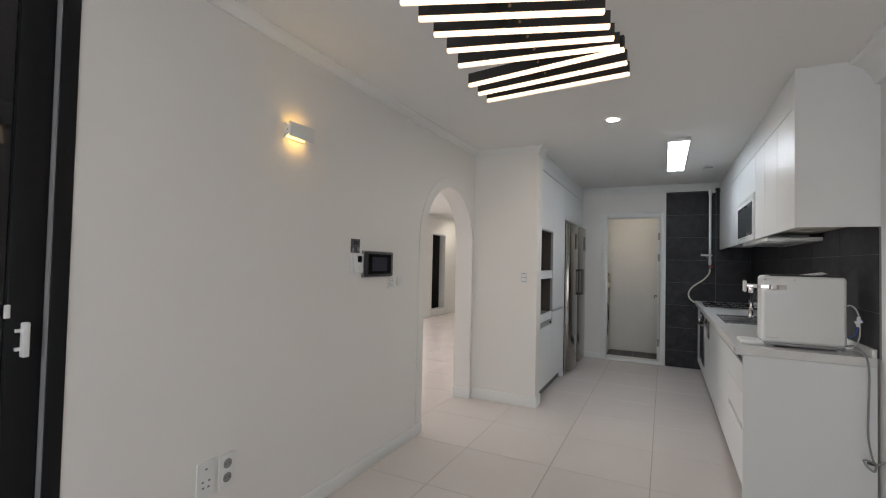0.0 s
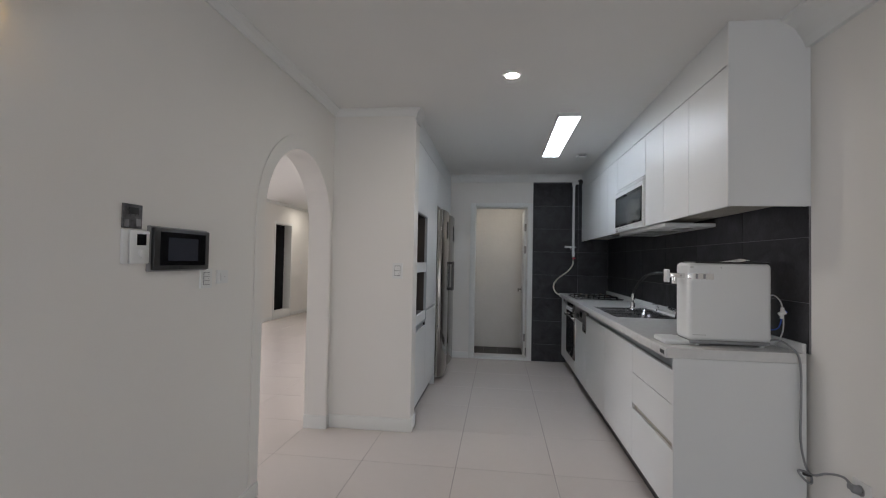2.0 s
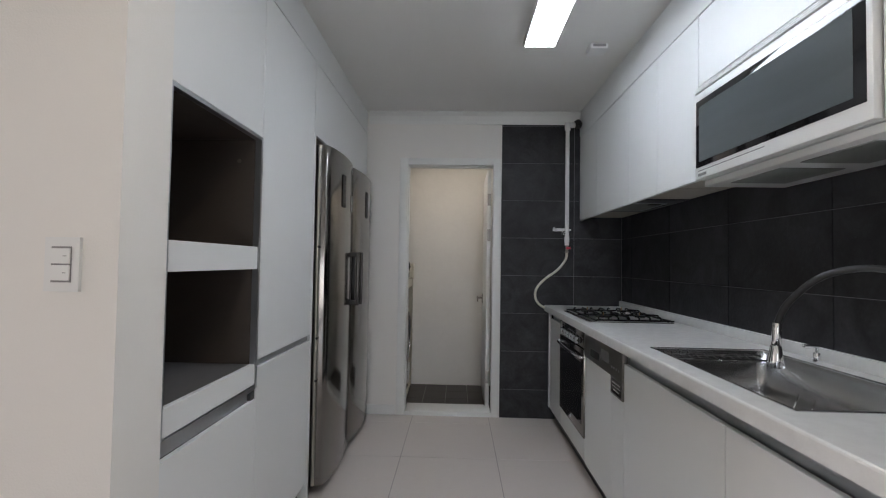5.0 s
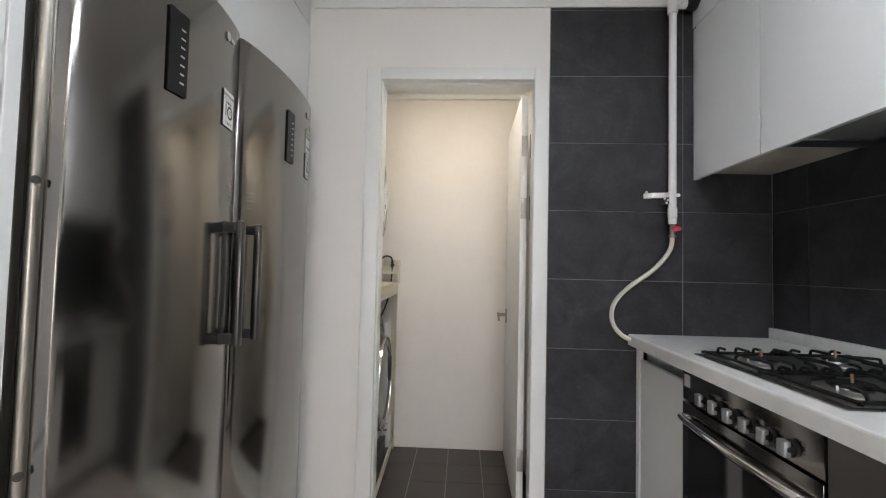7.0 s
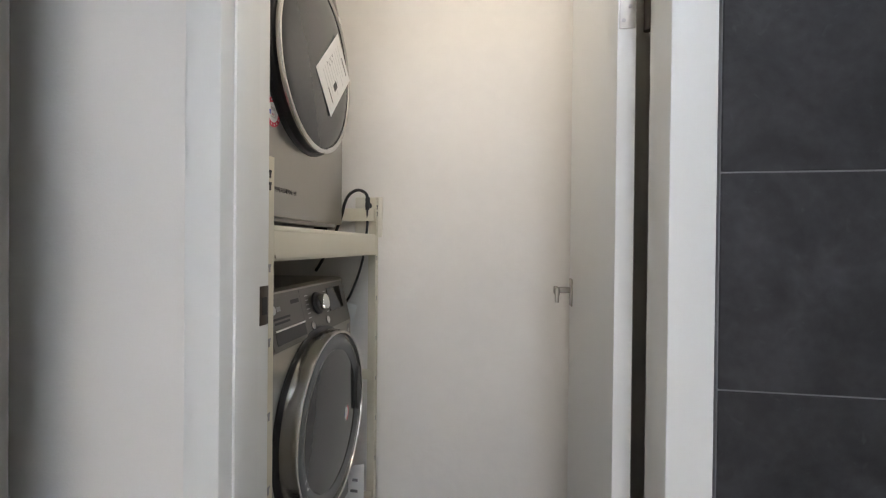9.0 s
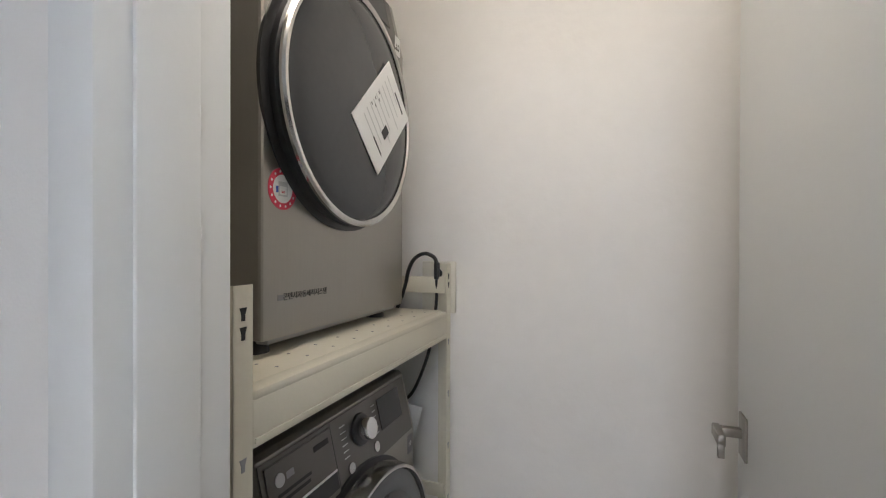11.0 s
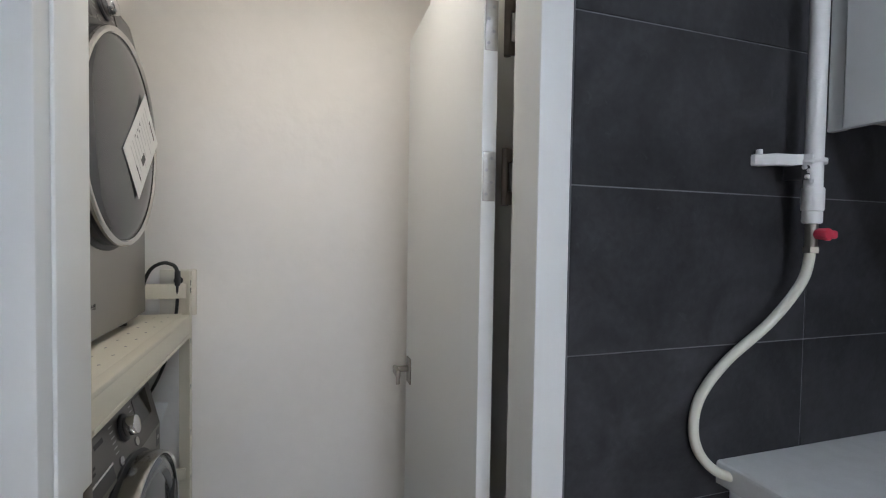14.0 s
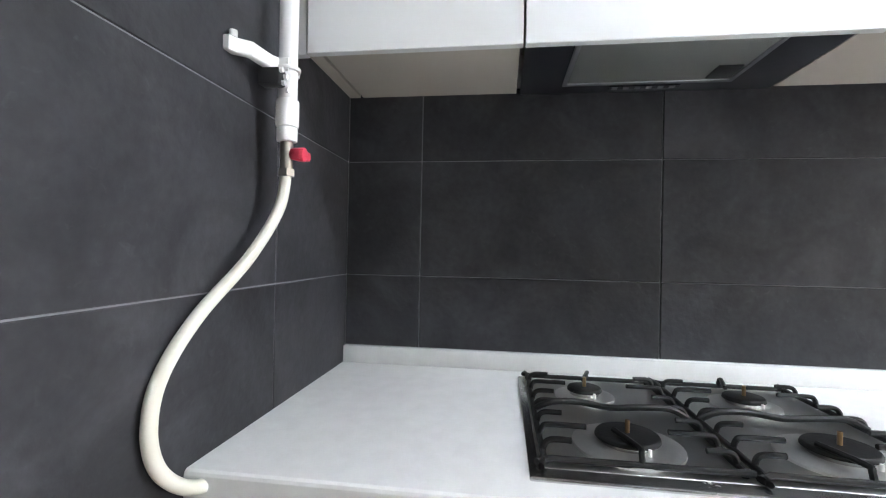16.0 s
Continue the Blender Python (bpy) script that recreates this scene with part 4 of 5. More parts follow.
part("grille", B().box(1.24, 1.44, 3.62, 3.86, 1.543, 1.547, 0.001).box(1.24, 1.44, 3.94, 4.20, 1.543, 1.547, 0.001), MESHF, hd)
part("lamp_cover", B().box(1.33, 1.42, 3.30, 3.45, 1.543, 1.547, 0.001), GREYP, hd)

# slim hood above the hob
ho = thing("range_hood", (1.35, 5.355, 1.605), "slim dark range hood built under a white wall cabinet", "range hood")
part("body", B().box(1.20, XR - 0.002, 5.058, 5.634, 1.62, 2.236), CABIN, ho)
part("door", B().box(1.18, 1.198, 5.052, 5.640, 1.575, 2.245, 0.0015, 1), CAB, ho, "white laminate door")
part("tray", B().box(1.20, XR - 0.004, 5.054, 5.638, 1.600, 1.619, 0.002), HOODD, ho, "dark blue-grey steel underside")
fl = part("filter", B().box(1.225, 1.445, 5.175, 5.535, 1.5965, 1.601, 0.001), MESHF, ho, "grey aluminium grease filter")
part("filter_frame", B().box(1.22, 1.452, 5.168, 5.178, 1.594, 1.600, 0.001).box(1.22, 1.452, 5.532, 5.542, 1.594, 1.600, 0.001).box(1.438, 1.452, 5.178, 5.532, 1.594, 1.600, 0.001), ALU, fl)
part("catch", B().box(1.36, 1.425, 5.185, 5.235, 1.592, 1.5975, 0.002), BLACKP, fl, "black filter catch")
part("switch_bar", B().box(1.47, 1.485, 5.27, 5.43, 1.597, 1.6005), BLACKP, ho)
for k in range(6):
    part("button", B().box(1.472, 1.483, 5.28 + 0.026 * k, 5.292 + 0.026 * k, 1.5945, 1.5972), GREYP, ho)

# ---- tall units and refrigerator ----
XT = -0.54
nc = thing("tall_cabinet", (-0.85, 3.88, 0.10), "white tall cabinet with two open brown appliance niches", "tall cabinet", "tall units")
for q in ((-1.165, XT - 0.02, 3.605, 3.625, 0.10, 2.262), (-1.165, XT - 0.02, 4.147, 4.163, 0.10, 2.262), (-1.165, -1.145, 3.625, 4.147, 0.10, 2.262)):
    part("side_panel", B().box(*q), NICHE, nc, "dark brown laminate lining")
part("shelf", B().box(-1.145, XT - 0.02, 3.625, 4.147, 1.68, 1.70), NICHE, nc)
part("shelf", B().box(-1.145, XT - 0.02, 3.625, 4.147, 1.205, 1.27), NICHE, nc)
part("shelf", B().box(-1.145, XT - 0.02, 3.625, 4.147, 0.812, 0.836), mat("niche_shelf_grey", (0.13, 0.125, 0.125), 0.45, var=0.06, scale=4), nc, "grey shelf")
part("rail", B().box(XT - 0.019, XT, 3.625, 4.146, 1.191, 1.275, 0.0015, 1), CAB, nc, "white middle rail")
part("rail", B().box(XT - 0.019, XT, 3.625, 4.146, 0.760, 0.837, 0.0015, 1), CAB, nc, "white tray front")
for q in ((3.612, 3.624, 0.745, 1.692), (4.147, 4.163, 0.745, 1.692), (3.624, 4.147, 1.680, 1.692), (3.624, 4.147, 0.745, 0.757)):
    part("surround", B().box(XT - 0.02, XT + 0.003, *q), ALU, nc, "satin aluminium niche surround")
part("finger_rail", B().box(XT - 0.03, XT - 0.018, 3.612, 4.160, 0.702, 0.745).box(XT - 0.03, XT - 0.002, 3.612, 4.160, 0.738, 0.7445), ALU, nc)
part("rail_end", B().box(XT - 0.018, XT - 0.004, 4.130, 4.160, 0.705, 0.737), BLACKP, nc)
part("door", B().box(XT - 0.018, XT, 3.602, 4.163, 1.695, 2.268, 0.0015, 1), CAB, nc)
part("door", B().box(XT - 0.018, XT, 3.602, 4.163, 0.10, 0.701, 0.0015, 1), CAB, nc)
part("screw_cap", B().rod((-0.62, 4.147, 1.60), (-0.62, 4.1455, 1.60), 0.008, seg=14), NICHECAP, nc)
tc = thing("tall_cabinet", (-0.85, 4.54, 0.10), "plain white tall cabinet beside the refrigerator", "tall cabinet", "tall units")
part("body", B().box(-1.165, XT - 0.02, 4.170, 4.745, 0.10, 2.262), CABIN, tc)
part("door", B().box(XT - 0.018, XT, 4.166, 4.766, 0.846, 2.268, 0.0015, 1), CAB, tc)
part("door", B().box(XT - 0.018, XT, 4.166, 4.766, 0.10, 0.818, 0.0015, 1), CAB, tc)
part("finger_rail", B().box(XT - 0.0195, XT - 0.012, 4.166, 4.766, 0.818, 0.846), ALU, tc)
sp = thing("refrigerator_side_panel", (-0.85, 4.78, 0.0), "white panel between tall cabinet and refrigerator", "panel")
part("panel", B().box(-1.165, XT + 0.002, 4.768, 4.794, 0.0, 2.271, 0.001, 1), CAB, sp)
oc = thing("over_cabinet", (-0.85, 5.48, 1.892), "plain white cabinet above the refrigerator", "wall cabinet")
part("body", B().box(-1.165, XT - 0.02, 4.800, YB - 0.002, 1.892, 2.285), CABIN, oc)
part("door", B().box(XT - 0.018, XT, 4.797, YB - 0.004, 1.887, 2.268, 0.0015, 1), CAB, oc)
setting("trim_tall", B().box(XT - 0.019, XT - 0.002, 3.602, YB - 0.002, 2.276, ZC), CAB, "white filler between tall units and ceiling", "trim")
# Black strips put the shade of the deep filler joints into colour.
setting("trim_shade_strip", B().box(XT - 0.0188, XT - 0.007, 3.604, YB - 0.003, 2.264, 2.2755).box(1.188, 1.1988, 2.352, YB - 0.012, 2.2405, 2.252), BLACKP, "black strips standing in for the shade in the recessed joints under the ceiling fillers", "trim")
setting("wall_behind_units", B().box(-1.169, -1.166, 3.60, YB, 0, ZC), WALL, "white wall behind the tall units", "wall")

rf = thing("refrigerator", (-0.85, 5.44, 0.0), "two-door brushed-steel refrigerator with bar handles", "refrigerator")
part("body", B().box(-1.14, -0.555, 4.812, 6.0, 0.03, 1.838, 0.004), DSTEEL, rf, "grey steel body")
part("kick", B().box(-1.10, -0.57, 4.87, 5.96, 0.0, 0.035), BLACKP, rf)


def bulge(u):
    return -0.490 + 0.038 * max(0.0, math.sin(math.pi * u)) ** 0.55


def steel_door(y0, y1):
    us = [0.5 - 0.5 * math.cos(math.pi * k / 36) for k in range(37)]
    return B().prism([(-0.552, y0)] + [(bulge(u), y0 + (y1 - y0) * u) for u in us] + [(-0.552, y1)], "z", 0.055, 1.842, True, b=0.003)


def on_door(y0, y1, y, z, w, h, lift=0.001, thick=0.002):
    """Pose of a flat label on the bowed door, with x along the door and y up."""
    u = (y - y0) / (y1 - y0)
    slope = (bulge(u + 0.01) - bulge(u - 0.01)) / (0.02 * (y1 - y0))
    return Matrix.Translation((bulge(u) + lift, y, z)) @ pose(0, 0, 0, 0, 0, math.degrees(math.atan(-slope))) @ facing_px(0, 0, 0)


def plate(m, w, h, t=0.0012, x=0.0, y=0.0):
    return B().box(x - w / 2, x + w / 2, y - h / 2, y + h / 2, 0, t, min(0.0004, t / 3), 1, m=m)


LD, RD = (4.822, 5.377), (5.383, 5.992)
dl_, dr_ = part("door", steel_door(*LD), STEEL, rf, "bowed brushed-steel door"), part("door", steel_door(*RD), STEEL, rf, "bowed brushed-steel door")
part("edge_strip", B().rod((-0.525, 4.816, 0.06), (-0.525, 4.816, 1.838), 0.010), DSTEEL, rf, "satin edge strip")
for zz in (1.30, 0.82, 0.60):
    part("plug", B().rod((-0.519, 4.810, zz), (-0.516, 4.806, zz), 0.007, seg=12), BLACKP, rf)
part("gasket", B().box(-0.552, -0.515, 5.3772, 5.3828, 0.06, 1.838), BLACKP, rf)
for d_, yb_, yf in ((dl_, 5.298, 5.294), (dr_, 5.416, 5.399)):
    h = part("handle", B().box(-0.428, -0.408, yf - 0.012, yf + 0.012, 0.947, 1.285, 0.005), DARKBAR, d_, "dark satin steel bar handle")
    part("base_strip", B().box(-0.497, -0.462, yb_ - 0.012, yb_ + 0.012, 0.947, 1.285, 0.003), BLACKP, h, "black base strip")
    for zz in (1.267, 0.965):
        part("bracket", B().box(-0.475, -0.420, yf - 0.010, yf + 0.010, zz - 0.014, zz + 0.014, 0.003), BLACKP, h)
for d_, (a0, a1), y_ in ((dl_, LD, 5.050), (dr_, RD, 5.690)):
    m = on_door(a0, a1, y_, 1.632, 0.07, 0.19)
    ds = part("display", plate(m, 0.062, 0.185, 0.003), FILMB, d_, "black touch display")
    for k in range(7):
        part("icon", plate(m @ pose(0.012, 0.055 - 0.02 * k, 0.0031), 0.014, 0.004, 0.0004), LIGHTINK, ds)
for d_, (a0, a1), y_, z_ in ((dl_, LD, 5.285, 1.588), (dr_, RD, 5.907, 1.573)):
    m = on_door(a0, a1, y_, z_, 0.07, 0.1)
    st = part("warranty_sticker", plate(m, 0.070, 0.100), INK, d_, "white warranty sticker with a large black 10")
    part("sheet", plate(m @ pose(0, 0, 0.0012), 0.0675, 0.0975, 0.0003), PAPER, st)
    for text, sz, dx, dy in (("리니어 컴프레서", 0.0105, 0, 0.034), ("업/계/최/초", 0.0085, 0, 0.0155), ("1", 0.046, -0.018, -0.008), ("년", 0.013, 0.009, -0.008), ("무 상 보 증", 0.0085, 0, -0.040)):
        writing(text, sz, st, m @ pose(dx, dy, 0.0016), INK)
    ob = B().ring((0, 0, 0), "z", 0.0185, 0.0125, 0.0004, 28)
    bmesh.ops.transform(ob.bm, matrix=m @ pose(0.009, -0.008, 0.0016), verts=ob.bm.verts)
    part("zero", ob, INK, st)
    part("rule", plate(m @ pose(0, 0.0245, 0.0016), 0.058, 0.0008, 0.0003), INKG, st)
m = on_door(*RD, 5.907, 1.68, 0.07, 0.1)
en = part("energy_label", B().prism([(-0.035, -0.052), (0.035, -0.052), (0.035, 0.02)] + [(0.035 * math.cos(a), 0.02 + 0.033 * math.sin(a)) for a in [math.pi * k / 16 for k in range(1, 16)]] + [(-0.035, 0.02)], "z", 0, 0.0012), PAPER, dr_, "white energy label with a coloured dial")
bmesh_m = en.data
bmesh_m.transform(m)
for k, c in enumerate((GREEN, LIME, YELLOW, ORANGE, REDI)):
    a0, a1 = math.pi * (1 - k / 5) - 0.04, math.pi * (1 - (k + 1) / 5) + 0.04
    seg_ = [(0.032 * math.cos(a0 + (a1 - a0) * i / 4), 0.016 + 0.032 * math.sin(a0 + (a1 - a0) * i / 4)) for i in range(5)] + [(0.023 * math.cos(a1 + (a0 - a1) * i / 4), 0.016 + 0.023 * math.sin(a1 + (a0 - a1) * i / 4)) for i in range(5)]
    pb = B().prism(seg_, "z", 0.0013, 0.0016)
    bmesh.ops.transform(pb.bm, matrix=m, verts=pb.bm.verts)
    part("dial", pb, c, en)
pb = B().prism([(0.015 * math.cos(math.pi * k / 12), 0.017 + 0.015 * math.sin(math.pi * k / 12)) for k in range(13)], "z", 0.0013, 0.0016)
bmesh.ops.transform(pb.bm, matrix=m, verts=pb.bm.verts)
part("grade_dial", pb, GREEN, en)
writing("1", 0.014, en, m @ pose(0, 0.023, 0.0018), PAPER)
writing("에너지소비효율등급", 0.0078, en, m @ pose(0, 0.009, 0.0014), INK)
part("green_bar", plate(m @ pose(0.0, -0.032, 0.0013), 0.056, 0.008, 0.0003), GREEN, en)
for k in range(5):
    part("print", plate(m @ pose(0.004, -0.002 - 0.0055 * k, 0.0013), 0.05 - 0.006 * (k % 2), 0.0010, 0.0003), LIGHTINK, en)
part("print", plate(m @ pose(0.0, -0.043, 0.0013), 0.05, 0.0012, 0.0003), LIGHTINK, en)
for d_, (a0, a1), y_, z_, q in ((dl_, LD, 5.285, 1.785, 1.0), (dr_, RD, 5.907, 1.782, 1.0)):
    m = on_door(a0, a1, y_, z_, 0.05, 0.02)
    lg = part("emblem", B().rod(m @ Vector((-0.016, 0, 0)), m @ Vector((-0.016, 0, 0.0015)), 0.0125, seg=24), CHROME, d_, "round chrome emblem")
    part("bar", plate(m @ pose(0.014, 0, 0), 0.024, 0.009, 0.001), CHROME, lg)
for d_, (a0, a1), y_ in ((dl_, LD, 5.322), (dr_, RD, 5.44)):
    m = on_door(a0, a1, y_, 1.36, 0.05, 0.05)
    for k in range(5):
        part("print", plate(m @ pose(0, 0.024 - 0.012 * k, 0), 0.034 - 0.008 * (k % 2), 0.0016, 0.0004), INKG, d_)
# ---- laundry rack, washer and dryer ----
PIV = (-0.222, 6.30, -0.03)


def laundry(name, label, category, group=""):
    e = thing(name, PIV, label, category, group)
    e.rotation_euler = (0, 0, radians(1.7))
    return e


rk = laundry("steel_rack", "cream powder-coated angle-steel rack carrying the dryer", "rack")
Z0 = -0.03


def post(x, y, top, sx, sy):
    """A slotted angle post; sx, sy say which way its flanges run."""
    p = part("post", B().box(x, x + 0.038 * sx, y, y + 0.0025 * sy, Z0, top).box(x, x + 0.0025 * sx, y, y + 0.034 * sy, Z0, top), CREAM, rk)
    return p


fp = post(-0.222, 6.258, 1.208, -1, 1)
fq = post(-0.222, 7.098, 1.208, -1, -1)
post(-0.82, 6.285, 1.208, 1, 1), post(-0.82, 7.098, 1.208, 1, -1)
for p_, y_ in ((fp, 6.275), (fq, 7.079)):
    for zz in [0.2 + 0.155 * k for k in range(6)] + [1.17, 1.145]:
        part("slot", B().prism([(y_ - 0.006, zz + 0.009), (y_ + 0.006, zz + 0.009), (y_ + 0.003, zz), (y_ + 0.003, zz - 0.008), (y_ - 0.003, zz - 0.008), (y_ - 0.003, zz)], "x", -0.2225, -0.2212), INK if zz > 1.1 else GREYP, p_)
part("front_beam", B().box(-0.232, -0.2225, 6.293, 7.075, 0.988, 1.054, 0.003).box(-0.26, -0.2225, 6.293, 7.075, 1.050, 1.066, 0.005).box(-0.2225, -0.2195, 6.296, 7.07, 0.995, 1.002), CREAM, rk)
part("side_beam", B().box(-0.80, -0.24, 7.088, 7.096, 0.985, 1.06, 0.002), CREAM, rk)
part("side_beam", B().box(-0.80, -0.24, 6.288, 6.296, 0.985, 1.06, 0.002), CREAM, rk)
part("side_brace", B().box(-0.80, -0.235, 7.083, 7.093, 1.118, 1.168, 0.003), CREAM, rk)
for zz in (0.50, 0.02):
    part("low_brace", B().box(-0.80, -0.24, 7.088, 7.096, zz, zz + 0.04, 0.002), CREAM, rk)
part("low_beam", B().box(-0.232, -0.2225, 6.293, 7.075, 0.0, 0.05, 0.003), CREAM, rk)
sh = part("shelf", B().box(-0.81, -0.25, 6.29, 7.09, 1.050, 1.067, 0.002), CREAM, rk, "pressed cream steel shelf")
for k in range(9):
    for x_ in (-0.275, -0.315):
        part("hole", B().rod((x_, 6.40 + 0.078 * k, 1.0668), (x_, 6.40 + 0.078 * k, 1.0674), 0.003, seg=10), INKG, sh)

XF = -0.325


def machine(name, z0, label, seal, XF, h, zoff, R, y0, y1):
    """A front-loading machine of the laundry pair, with its foot at z0."""
    M = laundry(name, label, "washing machine", "laundry machines")
    top = z0 + h
    yc, zc = 6.676, z0 + zoff
    prof = [(-0.80, z0 + 0.03), (XF, z0 + 0.03), (XF, top - 0.155), (XF - 0.035, top - 0.008), (XF - 0.045, top), (-0.80, top)]
    part("body", B().prism([(x, z) for x, z in prof], "y", y0, y1, b=0.006), DSTEEL, M, "dark grey-brown steel body")
    for fx, fy in ((-0.38, y0 + 0.045), (-0.38, y1 - 0.065), (-0.75, y0 + 0.045), (-0.75, y1 - 0.065)):
        part("foot", B().rod((fx, fy, z0), (fx, fy, z0 + 0.034), 0.026, 0.022, seg=16), BLACKP, M)
    part("base_lip", B().box(-0.39, XF - 0.012, y0 + 0.03, y1 - 0.03, z0 + 0.018, z0 + 0.031, 0.003), GREYP, M)
    tilt = math.degrees(math.atan2(0.035, 0.147))
    pm = Matrix.Translation((XF - 0.0165, yc, top - 0.082)) @ pose(0, 0, 0, 0, -tilt, 0) @ facing_px(0, 0, 0)
    # The panel tone carries the shade under the rack shelf, on both machines.
    cp = part("control_panel", plate(pm @ pose(0, 0, 0.0), y1 - y0 - 0.02, 0.142, 0.003), PANELST, M, "sloping control panel in steel darkened for shade")
    part("split", plate(pm @ pose(-0.075, 0, 0.003), 0.0025, 0.138, 0.0006), INK, cp)
    dr0 = part("drawer", plate(pm @ pose(-0.172, -0.002, 0.003), 0.185, 0.128, 0.003), PANELST, M, "detergent drawer front")
    part("grip", plate(pm @ pose(-0.165, -0.040, 0.006), 0.165, 0.034, 0.0012), BLACKP, dr0, "recessed grip")
    part("chrome_line", plate(pm @ pose(-0.165, -0.021, 0.006), 0.165, 0.005, 0.003), CHROME, dr0)
    part("lettering_bar", plate(pm @ pose(-0.115, 0.042, 0.006), 0.048, 0.011, 0.0006), INK, dr0)
    part("emblem", B().rod(pm @ Vector((-0.235, 0.032, 0.006)), pm @ Vector((-0.235, 0.032, 0.0075)), 0.0115, seg=20), LIGHTINK, dr0)
    part("emblem_bar", plate(pm @ pose(-0.208, 0.032, 0.006), 0.020, 0.012, 0.0006), GREYP, dr0)
    for k in range(2):
        part("print", plate(pm @ pose(-0.20, 0.008 - 0.011 * k, 0.006), 0.09 - 0.01 * k, 0.006, 0.0005), INK, dr0)
    kb = part("dial_ring", B().rod(pm @ Vector((0.03, 0.018, 0.003)), pm @ Vector((0.03, 0.018, 0.010)), 0.036, 0.034, seg=32, b=0.002), BLACKP, M, "black dial surround")
    part("dial", B().rod(pm @ Vector((0.03, 0.018, 0.010)), pm @ Vector((0.03, 0.018, 0.036)), 0.0255, 0.0235, seg=32, b=0.003), CHROME, kb, "silver programme dial")
    for k in range(6):
        part("print", plate(pm @ pose(-0.035, 0.048 - 0.013 * k, 0.003), 0.02, 0.0025, 0.0005), LIGHTINK, cp)
        part("print", plate(pm @ pose(0.098, 0.048 - 0.013 * k, 0.003), 0.016, 0.0025, 0.0005), LIGHTINK, cp)
    for dx in (-0.03, 0.08):
        part("button", B().rod(pm @ Vector((dx, -0.042, 0.003)), pm @ Vector((dx, -0.042, 0.007)), 0.0115, seg=20), STEELH, cp, "round silver button")
    part("display", plate(pm @ pose(0.175, 0.018, 0.003), 0.115, 0.075, 0.002), BLACKG, cp, "black display")
    # round door
    part("door_recess", B().ring((XF - 0.002, yc, zc), "x", R + 0.010, R - 0.05, 0.012, 56), BLACKP, M, "black recessed door collar")
    dd = part("door", B().ring((XF + (0.012 if seal else 0.032), yc + 0.004, zc), "x", R, R - 0.015, 0.044 if seal else 0.010, 64), RINGSTEEL, M, "round door with a chrome ring")
    if not seal:
        part("door_side", B().ring((XF + 0.006, yc + 0.004, zc), "x", R - 0.001, R - 0.05, 0.0275, 56), BLACKP, dd, "black side of the door")
    part("glass", B().dome((XF + (0.040 if seal else 0.0335), yc + 0.004, zc), "x", R - (0.022 if seal else 0.0125), 0.014 if seal else 0.0175, 56), GREYG, dd, "smoked grey door glass")
    if seal:
        part("glass_rim", B().ring((XF + 0.034, yc + 0.004, zc), "x", R - 0.0145, R - 0.064, 0.020, 56), mat("door_rim_grey", (0.11, 0.115, 0.12), 0.25, var=0.04), dd, "grey outer band of the glass")
    if seal:
        part("grip_slot", B().prism([(yc + 0.205 + 0.018 * math.cos(a), zc + 0.03 + 0.075 * math.sin(a)) for a in [2 * math.pi * k / 20 for k in range(20)]], "x", XF + 0.05, XF + 0.0605), INK, dd)
    return M, dd, yc, zc, y1


dry, ddoor, yc, zc, y1 = machine("tumble_dryer", 1.067, "dark steel tumble dryer with a round smoked door, on the rack", False, XF, 0.88, 0.490, 0.255, 6.420, 6.978)
# leaflet stuck on the dryer door
lm = facing_px(XF + 0.0515, 6.757, 1.562, 0) @ pose(0, 0, 0, 0, 0, -44)
lf = part("leaflet", plate(lm, 0.158, 0.240, 0.0012), PAPER, ddoor, "white instruction leaflet, stuck on askew")
for k in range(9):
    part("print", plate(lm @ pose(-0.02 + 0.012 * (k % 3), 0.085 - 0.02 * k, 0.0012), 0.075 + 0.02 * ((k * 7) % 3), 0.0035, 0.0003), LIGHTINK, lf)
for k in range(5):
    part("dot", plate(lm @ pose(-0.05 + 0.012 * (k % 2), 0.02 - 0.012 * k, 0.0012), 0.007, 0.005, 0.0004), INKG, lf)
part("picture", plate(lm @ pose(0.03, -0.02, 0.0012), 0.022, 0.032, 0.0004), INK, lf)
part("heading", plate(lm @ pose(0.02, 0.095, 0.0012), 0.06, 0.006, 0.0004), INK, lf)
part("heading", plate(lm @ pose(0.03, -0.075, 0.0012), 0.05, 0.005, 0.0004), INK, lf)


def round_sticker(parent, y, z, r, x):
    s = part("round_sticker", B().rod((x, y, z), (x + 0.001, y, z), r, seg=36), REDI, parent, "round red and white warning sticker")
    part("disc", B().rod((x + 0.001, y, z), (x + 0.0014, y, z), r * 0.68, seg=32), PAPER, s)
    part("box_shape", B().box(x + 0.0014, x + 0.0017, y - r * 0.32, y + r * 0.32, z - r * 0.36, z + r * 0.34), LIGHTINK, s)
    part("panel", B().box(x + 0.0017, x + 0.002, y - r * 0.24, y + r * 0.24, z - r * 0.28, z + r * 0.12), PAPER, s)
    part("bar", B().box(x + 0.0017, x + 0.002, y - r * 0.12, y + r * 0.12, z - r * 0.20, z - r * 0.10), REDI, s)
    part("drop", B().box(x + 0.0017, x + 0.002, y - r * 0.5, y - r * 0.34, z - r * 0.2, z + r * 0.1), BLUE, s)
    for k in range(14):
        a = 2 * math.pi * k / 14
        part("print", B().rod((x + 0.001, y + r * 0.84 * math.cos(a), z + r * 0.84 * math.sin(a)), (x + 0.0014, y + r * 0.84 * math.cos(a), z + r * 0.84 * math.sin(a)), r * 0.065, seg=6), PAPER, s)


